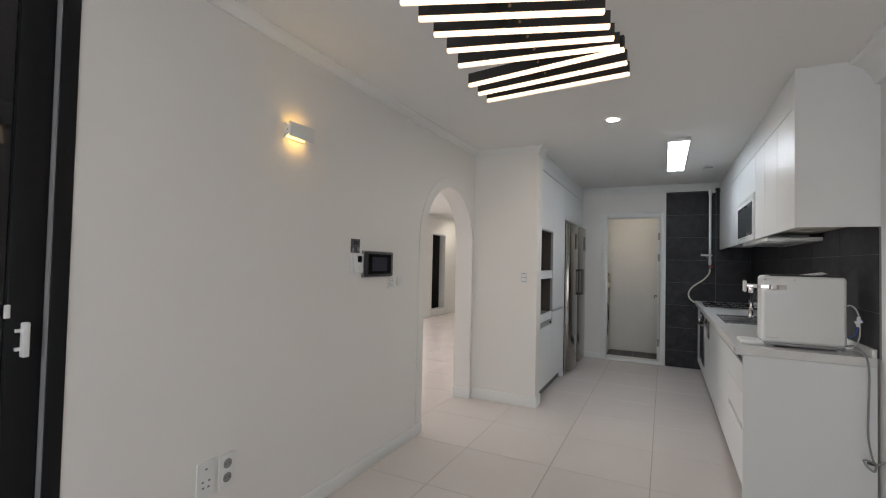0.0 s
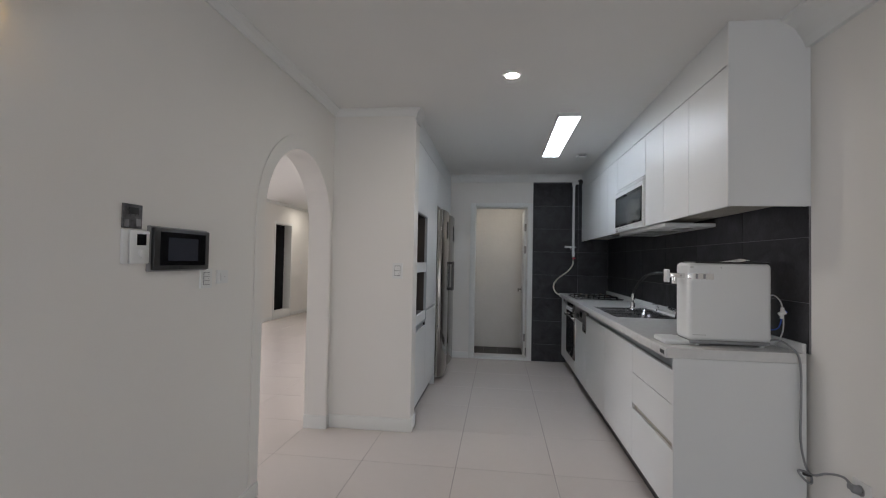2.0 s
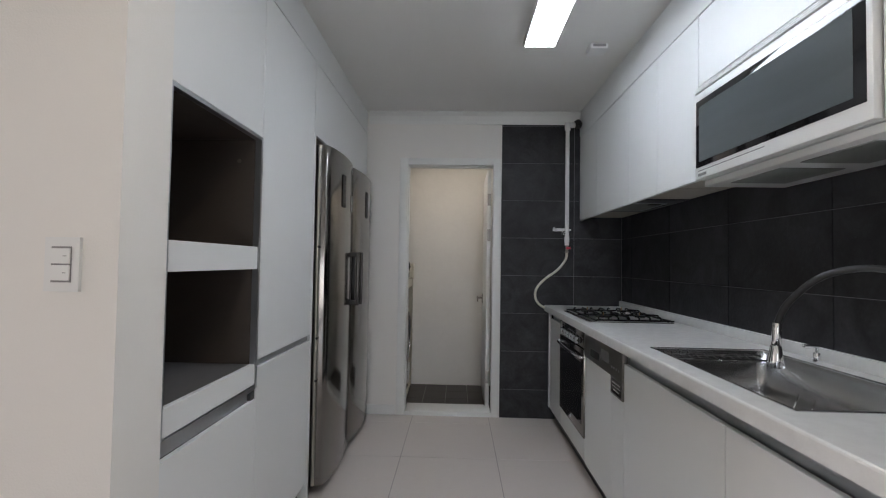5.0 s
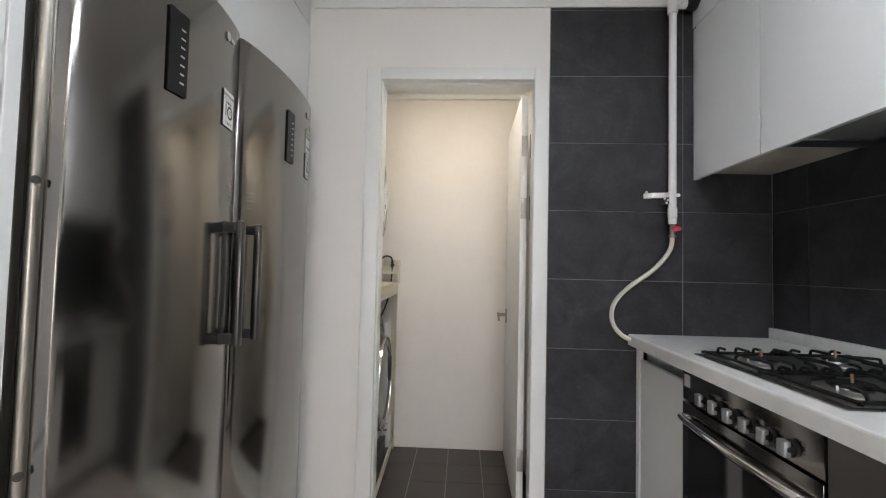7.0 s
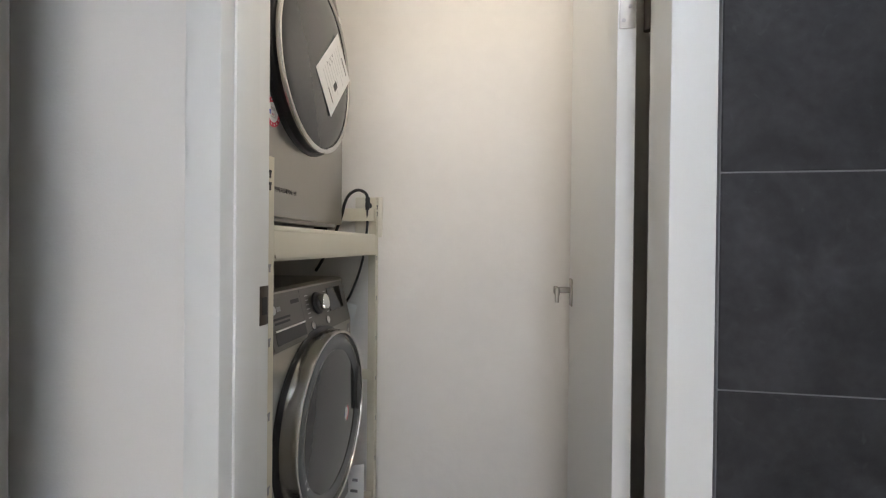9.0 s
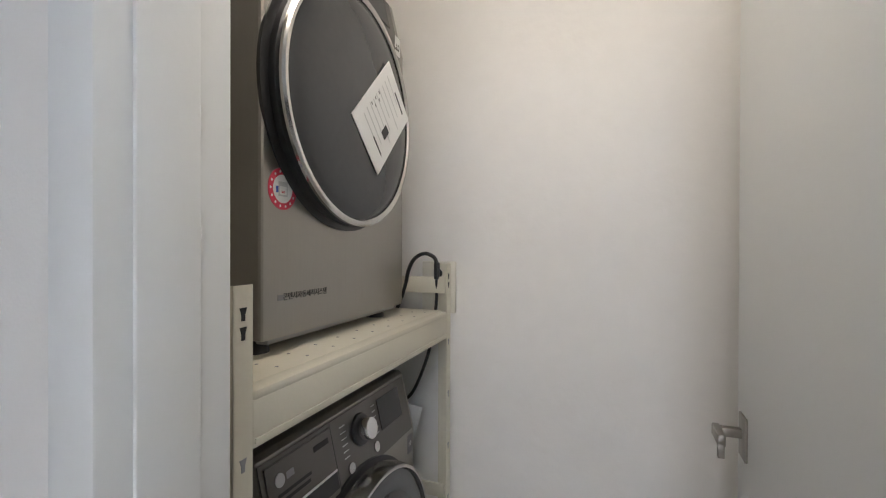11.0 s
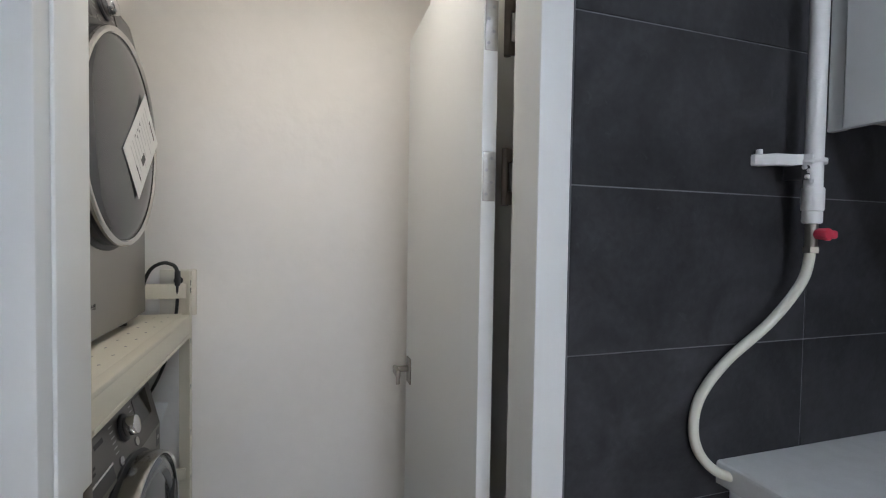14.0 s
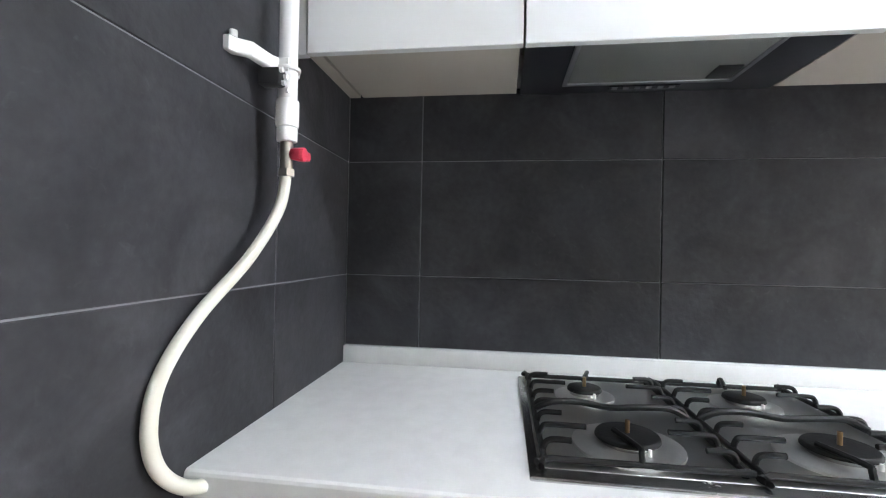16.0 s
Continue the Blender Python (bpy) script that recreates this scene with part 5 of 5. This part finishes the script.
round_sticker(dry, 6.473, 1.360, 0.037, XF)
writing("콘덴서자동세척시스템", 0.0145, dry, facing_px(XF + 0.0006, 6.541, 1.167), INK)
part("mark", plate(facing_px(XF, 6.470, 1.167), 0.018, 0.010, 0.0006), INKG, dry)
wst = part("warranty_sticker", plate(facing_px(XF, 6.936, 1.808), 0.034, 0.055), INKG, dry, "small warranty sticker")
part("sheet", plate(facing_px(XF + 0.0012, 6.936, 1.808), 0.031, 0.052, 0.0003), PAPER, wst)
writing("10", 0.022, wst, facing_px(XF + 0.0017, 6.936, 1.806), INK)

wsh, wdoor, yc2, zc2, y2 = machine("washing_machine", Z0 + 0.13, "dark steel front-loading washing machine inside the rack", True, -0.285, 0.81, 0.407, 0.263, 6.400, 6.970)
part("base_tray", B().box(-0.80, -0.26, 6.36, 6.95, Z0, Z0 + 0.13, 0.004), BLACKP, wsh, "black pedestal tray")
round_sticker(wdoor, yc2 + 0.10, zc2 - 0.02, 0.026, -0.285 + 0.0515)
wst = part("warranty_sticker", plate(facing_px(-0.285, 6.938, 0.72), 0.028, 0.05), INKG, wsh, "small warranty sticker")
writing("10", 0.018, wst, facing_px(-0.2836, 6.938, 0.72), PAPER)
pp = thing("paper_tag", (-0.30, 6.97, 0.0), "folded white paper tag hanging by the washing machine", "paper")
part("sheet", B().box(-0.352, -0.308, 6.962, 6.964, 0.70, 0.80, m=Matrix.Translation((-0.315, 6.985, 0.79)) @ pose(0, 0, 0, 12, 14, 20) @ Matrix.Translation((0.33, -6.963, -0.78))), PAPER, pp)
bk = thing("papers", (-0.27, 6.93, Z0), "creased printed papers beside the washing machine", "papers")
part("sheet", B().box(-0.34, -0.25, 6.955, 6.958, Z0 + 0.05, Z0 + 0.26, m=Matrix.Translation((-0.30, 6.956, 0.1)) @ pose(0, 0, 0, 4, 0, 24) @ Matrix.Translation((0.30, -6.956, -0.1))), PAPER, bk)
part("print", B().box(-0.32, -0.27, 6.9535, 6.9552, Z0 + 0.20, Z0 + 0.21).box(-0.32, -0.27, 6.9535, 6.9552, Z0 + 0.16, Z0 + 0.17).box(-0.32, -0.28, 6.9535, 6.9552, Z0 + 0.12, Z0 + 0.13), INKG, bk)

# socket and power cords behind the rack
so = thing("wall_socket", (-0.24, 7.12, 1.15), "ivory wall socket with two plugs behind the rack", "socket")
part("plate", B().box(-0.345, -0.234, 7.108, 7.12, 1.056, 1.214, 0.004), IVORY, so)
part("plug", B().rod((-0.285, 7.108, 1.178), (-0.285, 7.088, 1.178), 0.016, 0.013, b=0.003).box(-0.293, -0.277, 7.076, 7.092, 1.160, 1.212, 0.004), BLACKP, so, "black plug")
cd = thing("power_cord", (-0.30, 7.09, 1.10), "black power cord looping from the socket behind the rack", "cable")
part("cord", B().tube([(-0.285, 7.083, 1.208), (-0.294, 7.08, 1.228), (-0.322, 7.075, 1.238), (-0.355, 7.075, 1.222), (-0.376, 7.075, 1.185), (-0.395, 7.08, 1.12), (-0.450, 7.085, 1.00), (-0.500, 7.09, 0.92)], 0.006, 8), BLACKP, cd)
part("cord", B().tube([(-0.285, 7.083, 1.162), (-0.290, 7.09, 1.08), (-0.310, 7.09, 0.95), (-0.360, 7.09, 0.82), (-0.420, 7.09, 0.74), (-0.460, 7.09, 0.60)], 0.005, 8), BLACKP, cd)

# ---- lamps ----
kp = thing("panel_light", (0.645, 4.27, ZC), "long flat rectangular ceiling panel lamp, switched on", "ceiling lamp")
part("frame", B().box(0.556, 0.736, 3.603, 4.932, ZC - 0.028, ZC, 0.003), WHITEP, kp)
part("diffuser", B().box(0.566, 0.726, 3.613, 4.922, ZC - 0.031, ZC - 0.028), E_PANEL, kp, "lit white diffuser")
dn = thing("downlight", (0.183, 2.862, ZC), "small round recessed downlight, switched on", "downlight", "downlights")
part("bezel", B().ring((0.183, 2.862, ZC - 0.008), "z", 0.056, 0.043, 0.008), WHITEP, dn)
lens_ = part("lens", B().rod((0.183, 2.862, ZC - 0.006), (0.183, 2.862, ZC - 0.001), 0.038, seg=28), E_WARM, dn, "lit warm lens")
# Added ring that glows itself, in place of a rim lit by the lens.
part("lit_rim", B().ring((0.183, 2.862, ZC - 0.0075), "z", 0.0465, 0.038, 0.006), E_RIM, lens_, "orange rim, its warm lamplight given as emission")
gd = thing("gas_detector", (0.975, 4.98, ZC), "small white gas alarm box on the ceiling", "alarm")
part("body", B().box(0.925, 1.025, 4.93, 5.03, ZC - 0.035, ZC, 0.008), WHITEP, gd)
part("vents", B().box(0.94, 1.01, 4.927, 4.932, ZC - 0.024, ZC - 0.010), GREYP, gd)
# slatted pendant
sl = thing("slat_pendant_lamp", (0.17, 0.52, ZC), "black slatted pendant lamp with lit warm lower edges", "pendant lamp")
part("rod", B().rod((0.17, 0.50, 2.02), (0.17, 0.50, ZC - 0.02), 0.005).rod((0.17, 0.50, ZC - 0.025), (0.17, 0.50, ZC), 0.05, b=0.004), BLACKP, sl)
part("spine", B().box(0.155, 0.185, 0.14, 0.86, 2.003, 2.020, 0.002), BLACKP, sl)
SL = [(-0.088, 0.883, 0.422, 0.829), (-0.093, 0.806, 0.421, 0.741), (-0.094, 0.720, 0.420, 0.648), (-0.064, 0.562, 0.409, 0.625), (-0.053, 0.457, 0.400, 0.570), (-0.045, 0.358, 0.396, 0.502), (-0.044, 0.273, 0.392, 0.425), (-0.048, 0.190, 0.388, 0.350)]
for x0, y0, x1, y1 in [(a + 0.018, b_ + 0.008, c + 0.014, d + 0.012) for a, b_, c, d in SL]:
    L, a = math.hypot(x1 - x0, y1 - y0), math.degrees(math.atan2(y1 - y0, x1 - x0))
    m = Matrix.Translation(((x0 + x1) / 2, (y0 + y1) / 2, 1.962)) @ pose(0, 0, 0, 0, 0, a)
    s_ = part("slat", B().box(-L / 2, L / 2, -0.008, 0.008, 0.008, 0.042, 0.001, 1, m=m), BLACKP, sl, "black slat")
    part("led_strip", B().box(-L / 2, L / 2, -0.0075, 0.0075, -0.004, 0.008, 0.003, 2, m=m), E_SLAT, s_, "lit warm diffuser strip")
    part("bolt", B().rod(m @ Vector((0.0, -0.008, 0.022)), m @ Vector((0, -0.010, 0.022)), 0.004, seg=10), BRASS, s_)
# wall lamp
wl = thing("wall_lamp", (XL, 1.0, 2.0), "white bent-plate wall lamp with a warm glow, switched on", "wall lamp")
part("bracket", B().prism([(XL, 2.028), (XL + 0.052, 1.996), (XL + 0.052, 1.982), (XL, 1.95)], "y", 0.935, 0.938).prism([(XL, 2.028), (XL + 0.052, 1.996), (XL + 0.052, 1.982), (XL, 1.95)], "y", 1.070, 1.073).box(XL, XL + 0.006, 0.935, 1.073, 1.95, 2.028), WHITEP, wl)
part("shade", B().box(XL + 0.054, XL + 0.062, 0.912, 1.082, 1.948, 2.022, 0.003), WHITEP, wl, "white front plate")
part("led", B().box(XL + 0.020, XL + 0.034, 0.942, 1.066, 1.993, 1.999).box(XL + 0.020, XL + 0.034, 0.942, 1.066, 1.975, 1.981), E_WALL, wl, "lit amber strips")
part("spacer", B().box(XL + 0.005, XL + 0.055, 0.942, 1.066, 1.983, 1.991), WHITEP, wl)
part("screw", B().rod((XL + 0.02, 0.9345, 1.989), (XL + 0.02, 0.933, 1.989), 0.004, seg=10), GREYP, wl)

# ---- wall devices ----
mo = thing("door_monitor", (XL, 1.762, 1.31), "dark grey video door monitor on the papered wall", "door monitor")
part("back", B().box(XL, XL + 0.014, 1.600, 1.925, 1.232, 1.403, 0.003), GREYP, mo)
bz = part("bezel", B().box(XL + 0.014, XL + 0.030, 1.606, 1.920, 1.237, 1.398, 0.005), BLACKP, mo, "black bezel")
part("screen", B().box(XL + 0.030, XL + 0.0312, 1.675, 1.845, 1.273, 1.363), mat("monitor_screen", (0.05, 0.055, 0.07), 0.12, var=0.05, bump=0.0), bz, "dark blank screen")
part("border", B().box(XL + 0.030, XL + 0.0306, 1.634, 1.892, 1.255, 1.383), BLACKG, bz)
th = thing("thermostat", (XL, 1.55, 1.32), "white room thermostat with a dark window and dial", "thermostat")
part("body", B().box(XL, XL + 0.018, 1.513, 1.598, 1.262, 1.382, 0.005), WHITEP, th)
part("side_cover", B().box(XL, XL + 0.012, 1.486, 1.511, 1.262, 1.382, 0.003), WHITEP, th)
part("window", B().box(XL + 0.018, XL + 0.0188, 1.538, 1.580, 1.328, 1.368), BLACKG, th)
part("dial", B().rod((XL + 0.018, 1.560, 1.298), (XL + 0.026, 1.560, 1.298), 0.016, 0.014, b=0.002), WHITEP, th)
jb = thing("wall_box", (XL, 1.53, 1.43), "open wall box with exposed grey wiring plate", "junction box")
part("plate", B().box(XL, XL + 0.006, 1.487, 1.572, 1.387, 1.472, 0.001, 1), mat("mottled_wire_plate", (0.10, 0.10, 0.105), 0.5, 0.3, var=0.7, scale=45, fine=120), jb)
part("block", B().box(XL + 0.006, XL + 0.012, 1.510, 1.550, 1.436, 1.461, 0.001, 1), BLACKP, jb)
part("tab", B().box(XL + 0.006, XL + 0.010, 1.495, 1.510, 1.391, 1.416), GREYP, jb)
part("tab", B().box(XL + 0.006, XL + 0.010, 1.545, 1.563, 1.396, 1.421), GREYP, jb)


def switch(label, at, m, w, h, n, plates=WHITEP):
    """A rocker switch on a wall; m puts its face plane (x along, y up)."""
    s = thing("light_switch", at, label, "switch", "light switches")
    p = part("plate", plate(m, w, h, 0.008), plates, s)
    if n > 1:
        # Grey backing plate draws the shadow lines around the rockers in colour.
        part("gap", plate(m @ pose(0, 0, 0.008), w * 0.58, h * 0.66, 0.0015), INKG, p)
    for k in range(n):
        z = (k - (n - 1) / 2) * (h * 0.62 / n)
        r_ = part("rocker", plate(m @ pose(0, z, 0.008), w * 0.52, h * 0.56 / n, 0.004), plates, p)
        part("line", plate(m @ pose(w * 0.12, z, 0.012), w * 0.10, 0.0015, 0.0004), INKG, r_)
    return s


switch("white three-gang light switch below the door monitor", (XL, 1.94, 1.2), facing_px(XL, 1.938, 1.195), 0.075, 0.085, 3)
switch("small blank white switch near the archway", (XL, 2.05, 1.2), facing_px(XL, 2.054, 1.199), 0.08, 0.062, 1)
FY = Matrix(((1, 0, 0, 0), (0, 0, -1, 0), (0, 1, 0, 0), (0, 0, 0, 1)))
switch("ivory two-gang light switch on the wall end", (-0.645, 3.44, 1.2), Matrix.Translation((-0.645, 3.44, 1.21)) @ FY, 0.078, 0.118, 2)
switch("white light switch on the next room's wall", (-5.0, 8.42, 1.18), Matrix.Translation((-4.95, 8.42, 1.18)) @ FY, 0.09, 0.11, 2)
switch("white light switch in the hall", (-4.5, 10.0, 1.2), facing_px(-4.5, 10.1, 1.2), 0.08, 0.11, 1)
FN = Matrix(((0, 0, -1, 0), (-1, 0, 0, 0), (0, 1, 0, 0), (0, 0, 0, 1)))


def socket(label, at, m, w, h, holes):
    s = thing("wall_socket", at, label, "socket")
    p = part("plate", plate(m, w, h, 0.009), WHITEP, s)
    for dx, dy in holes:
        q = m @ pose(dx, dy, 0)
        c = part("outlet", B().rod(q @ Vector((0, 0, 0.008)), q @ Vector((0, 0, 0.0095)), 0.021, seg=28), GREYP if len(holes) > 1 and h > 0.12 else WHITEP, p)
        for ex in (-0.0095, 0.0095):
            part("hole", B().rod(q @ Vector((ex, 0, 0.0094)), q @ Vector((ex, 0, 0.0098)), 0.003, seg=8), INK, c)
    return s


socket("white double power socket low on the papered wall", (XL, 0.665, 0.41), facing_px(XL, 0.667, 0.413), 0.078, 0.145, ((0, 0.030), (0, -0.030)))
ts = socket("white telephone and aerial socket low on the wall", (XL, 0.57, 0.41), facing_px(XL, 0.565, 0.418), 0.08, 0.145, ())
for dx, dy in ((0, 0.04), (-0.015, -0.01), (0.015, -0.01), (-0.012, -0.035), (0.012, -0.035)):
    part("jack", plate(facing_px(XL, 0.565, 0.418) @ pose(dx, dy, 0.009), 0.010, 0.008, 0.0006), INKG, ts)
pm_ = Matrix.Translation((XR + 0.012, 2.05, 0.405)) @ FN
socket("white double power socket on the wall beside the units", (XR, 2.05, 0.4), pm_, 0.085, 0.125, ((0, 0.028), (0, -0.028)))

# ---- water purifier ----
wp = thing("water_purifier", (1.24, 2.55, 0.90), "white countertop water purifier with a chrome tap band", "water purifier")
part("body", B().box(1.050, 1.432, 2.445, 2.61, 0.925, 1.308, 0.022, 5), WHITEP, wp)
part("lid", B().box(1.085, 1.425, 2.452, 2.602, 1.306, 1.314, 0.004), BLACKP, wp, "dark top panel")
part("base", B().box(1.06, 1.425, 2.452, 2.602, 0.910, 0.927, 0.003), GREYP, wp)
for fx in (1.10, 1.40):
    for fy in (2.475, 2.585):
        part("foot", B().rod((fx, fy, 0.90), (fx, fy, 0.912), 0.012, seg=14), WHITEP, wp)
part("drip_tray", B().box(0.948, 1.09, 2.462, 2.635, 0.900, 0.922, 0.008, 3), WHITEP, wp, "white drip tray")
part("tray_grid", B().box(0.955, 1.045, 2.475, 2.635, 0.9215, 0.9235), WHITEP, wp)
band_ = part("tap_band", B().box(1.045, 1.165, 2.4425, 2.448, 1.226, 1.256, 0.001), CHROME, wp, "chrome band")
for k in range(2):
    part("dark_panel", B().box(1.082 + 0.035 * k, 1.092 + 0.035 * k, 2.4415, 2.443, 1.229, 1.253), GREYP, band_)
part("tap", B().box(0.980, 1.06, 2.490, 2.530, 1.230, 1.254, 0.006), CHROME, wp, "chrome tap arm")
part("tap_head", B().box(0.968, 0.984, 2.505, 2.552, 1.206, 1.272, 0.005), WHITEP, wp, "white tap head")
part("spout", B().rod((1.004, 2.505, 1.200), (1.004, 2.505, 1.248), 0.0125, b=0.003), CHROME, wp, "chrome spout")
part("mark", B().box(1.057, 1.072, 2.4446, 2.4452, 1.282, 1.289), LIGHTINK, wp)
part("indicator", B().rod((1.20, 2.4452, 1.285), (1.20, 2.4446, 1.285), 0.004, seg=10), LIGHTINK, wp)
part("mark", B().box(1.07, 1.13, 2.4446, 2.4452, 0.952, 0.956), LIGHTINK, wp)
for k in range(5):
    part("vent", B().box(1.4315, 1.4325, 2.48, 2.58, 0.97 + 0.014 * k, 0.976 + 0.014 * k), GREYP, wp)
part("foil", B().box(1.25, 1.36, 2.50, 2.56, 1.316, 1.3175, m=Matrix.Translation((1.3, 2.53, 1.32)) @ pose(0, 0, 0, 8, -9, 12) @ Matrix.Translation((-1.3, -2.53, -1.318))), PAPER, wp, "scrap of clear film on top")
tb = thing("water_tubes", (1.465, 2.44, 0.90), "thin white and blue water tubes with push fittings", "tubes")
part("tube", B().tube([(1.432, 2.50, 1.145), (1.455, 2.475, 1.155), (1.475, 2.455, 1.12), (1.482, 2.45, 1.05), (1.478, 2.45, 0.98), (1.455, 2.46, 0.925), (1.425, 2.48, 0.915)], 0.0035, 8), LIGHTINK, tb)
part("tube", B().tube([(1.432, 2.55, 1.00), (1.45, 2.50, 0.985), (1.465, 2.46, 1.0), (1.474, 2.45, 1.045)], 0.003, 8), BLUE, tb, "blue tube")
part("fitting", B().rod((1.462, 2.452, 1.065), (1.490, 2.448, 1.078), 0.010, b=0.002).rod((1.474, 2.45, 1.045), (1.478, 2.45, 1.10), 0.008, b=0.002), WHITEP, tb, "white tee fitting")
part("collar", B().rod((1.486, 2.449, 1.076), (1.493, 2.448, 1.08), 0.0085), BLUE, tb, "blue collar")
pc = thing("power_cord", (1.46, 2.30, 0.40), "grey power cord hanging from the worktop to the socket", "cable")
part("cord", B().tube([(1.425, 2.47, 0.935), (1.445, 2.42, 0.945), (1.46, 2.37, 0.93), (1.475, 2.333, 0.895), (1.478, 2.318, 0.82), (1.474, 2.312, 0.68), (1.470, 2.308, 0.52), (1.478, 2.29, 0.42), (1.485, 2.265, 0.385), (1.475, 2.25, 0.36), (1.455, 2.262, 0.372),
                       (1.445, 2.285, 0.395), (1.462, 2.27, 0.402), (1.483, 2.24, 0.40), (1.492, 2.19, 0.43), (1.497, 2.14, 0.45), (1.505, 2.105, 0.455), (1.51, 2.075, 0.44)], 0.0048, 9, 6), MIDGREY, pc)
part("tie", B().ring((1.470, 2.266, 0.388), "z", 0.018, 0.012, 0.008, 14), BLACKP, pc, "black cable tie")
part("plug", B().rod((1.523, 2.05, 0.433), (1.497, 2.058, 0.437), 0.019, 0.015, b=0.003).box(1.497, 1.515, 2.05, 2.085, 0.425, 0.448, 0.005), MIDGREY, pc, "grey angled plug")
# ---- floors ----
floor = setting("floor", B().box(-1.34, 1.70, -3.2, 6.11, -0.1, -0.0012), GROUTF, "floor of large pale warm-grey porcelain tiles", "floor")
cache = {}


def grid(lo, hi, start, step):
    k = math.floor((lo - start) / step)
    cuts = [lo] + [start + step * i for i in range(k, k + 60) if lo + 0.004 < start + step * i < hi - 0.004] + [hi]
    return list(zip(cuts, cuts[1:]))


def tiles_floor(xs, ys, z0, z1, gap):
    return [(((a + c) / 2, (d + e) / 2, (z0 + z1) / 2), (c - a - gap, e - d - gap, z1 - z0)) for a, c in xs for d, e in ys]


pieces("tile", floor, cache, tiles_floor(grid(-1.34, XR + 0.012, -0.13, 0.605), grid(-3.0, YB, 3.525, 0.602), -0.008, 0.0, 0.003), FLOOR)
floor2 = setting("floor_room", B().box(-9.0, -1.34, 0.4, 10.8, -0.1, -0.0012), GROUTF, "pale porcelain tile floor of the next room", "floor")
pieces("tile", floor2, cache, tiles_floor(grid(-8.8, -1.34, -0.13, 0.605), grid(0.6, 10.6, 3.525, 0.602), -0.008, 0.0, 0.003), FLOOR)
floor3 = setting("floor_utility", B().box(-0.95, 0.58, 6.22, 7.12, -0.1, -0.034), GROUTU, "small dark brown utility floor tiles", "floor")
pieces("tile", floor3, {}, tiles_floor(grid(-0.95, 0.58, -0.089, 0.206), grid(6.22, 7.12, 6.655, 0.226), -0.045, -0.03, 0.005), UTILE)

# ---- black wall tiling ----
wt = setting("wall_tiling_back", B().box(0.56, XR, YB - 0.008, YB - 0.0001, 0, 2.352), GROUTB, "black matt porcelain tiling with thin grey joints", "wall tiles")
rows = grid(0.0, 2.352, 1.131, 0.302)
pieces("tile", wt, {}, [(((a + c) / 2, YB - 0.006, (d + e) / 2), (c - a - 0.0034, 0.0085, e - d - 0.0024)) for a, c in ((0.56, 1.142), (1.142, XR)) for d, e in rows], BLACKT)
wt2 = setting("wall_tiling_side", B().box(XR + 0.004, XR + 0.0119, 2.335, YB - 0.008, 0.90, 1.62), GROUTB, "black matt porcelain splashback tiling", "wall tiles")
pieces("tile", wt2, {}, [((XR + 0.004, (a + c) / 2, (d + e) / 2), (0.0085, c - a - 0.0034, e - d - 0.0024)) for a, c in grid(2.335, YB - 0.009, 5.29, 0.6)
                         for d, e in ((0.90, 1.131), (1.131, 1.433), (1.433, 1.62))], BLACKT)
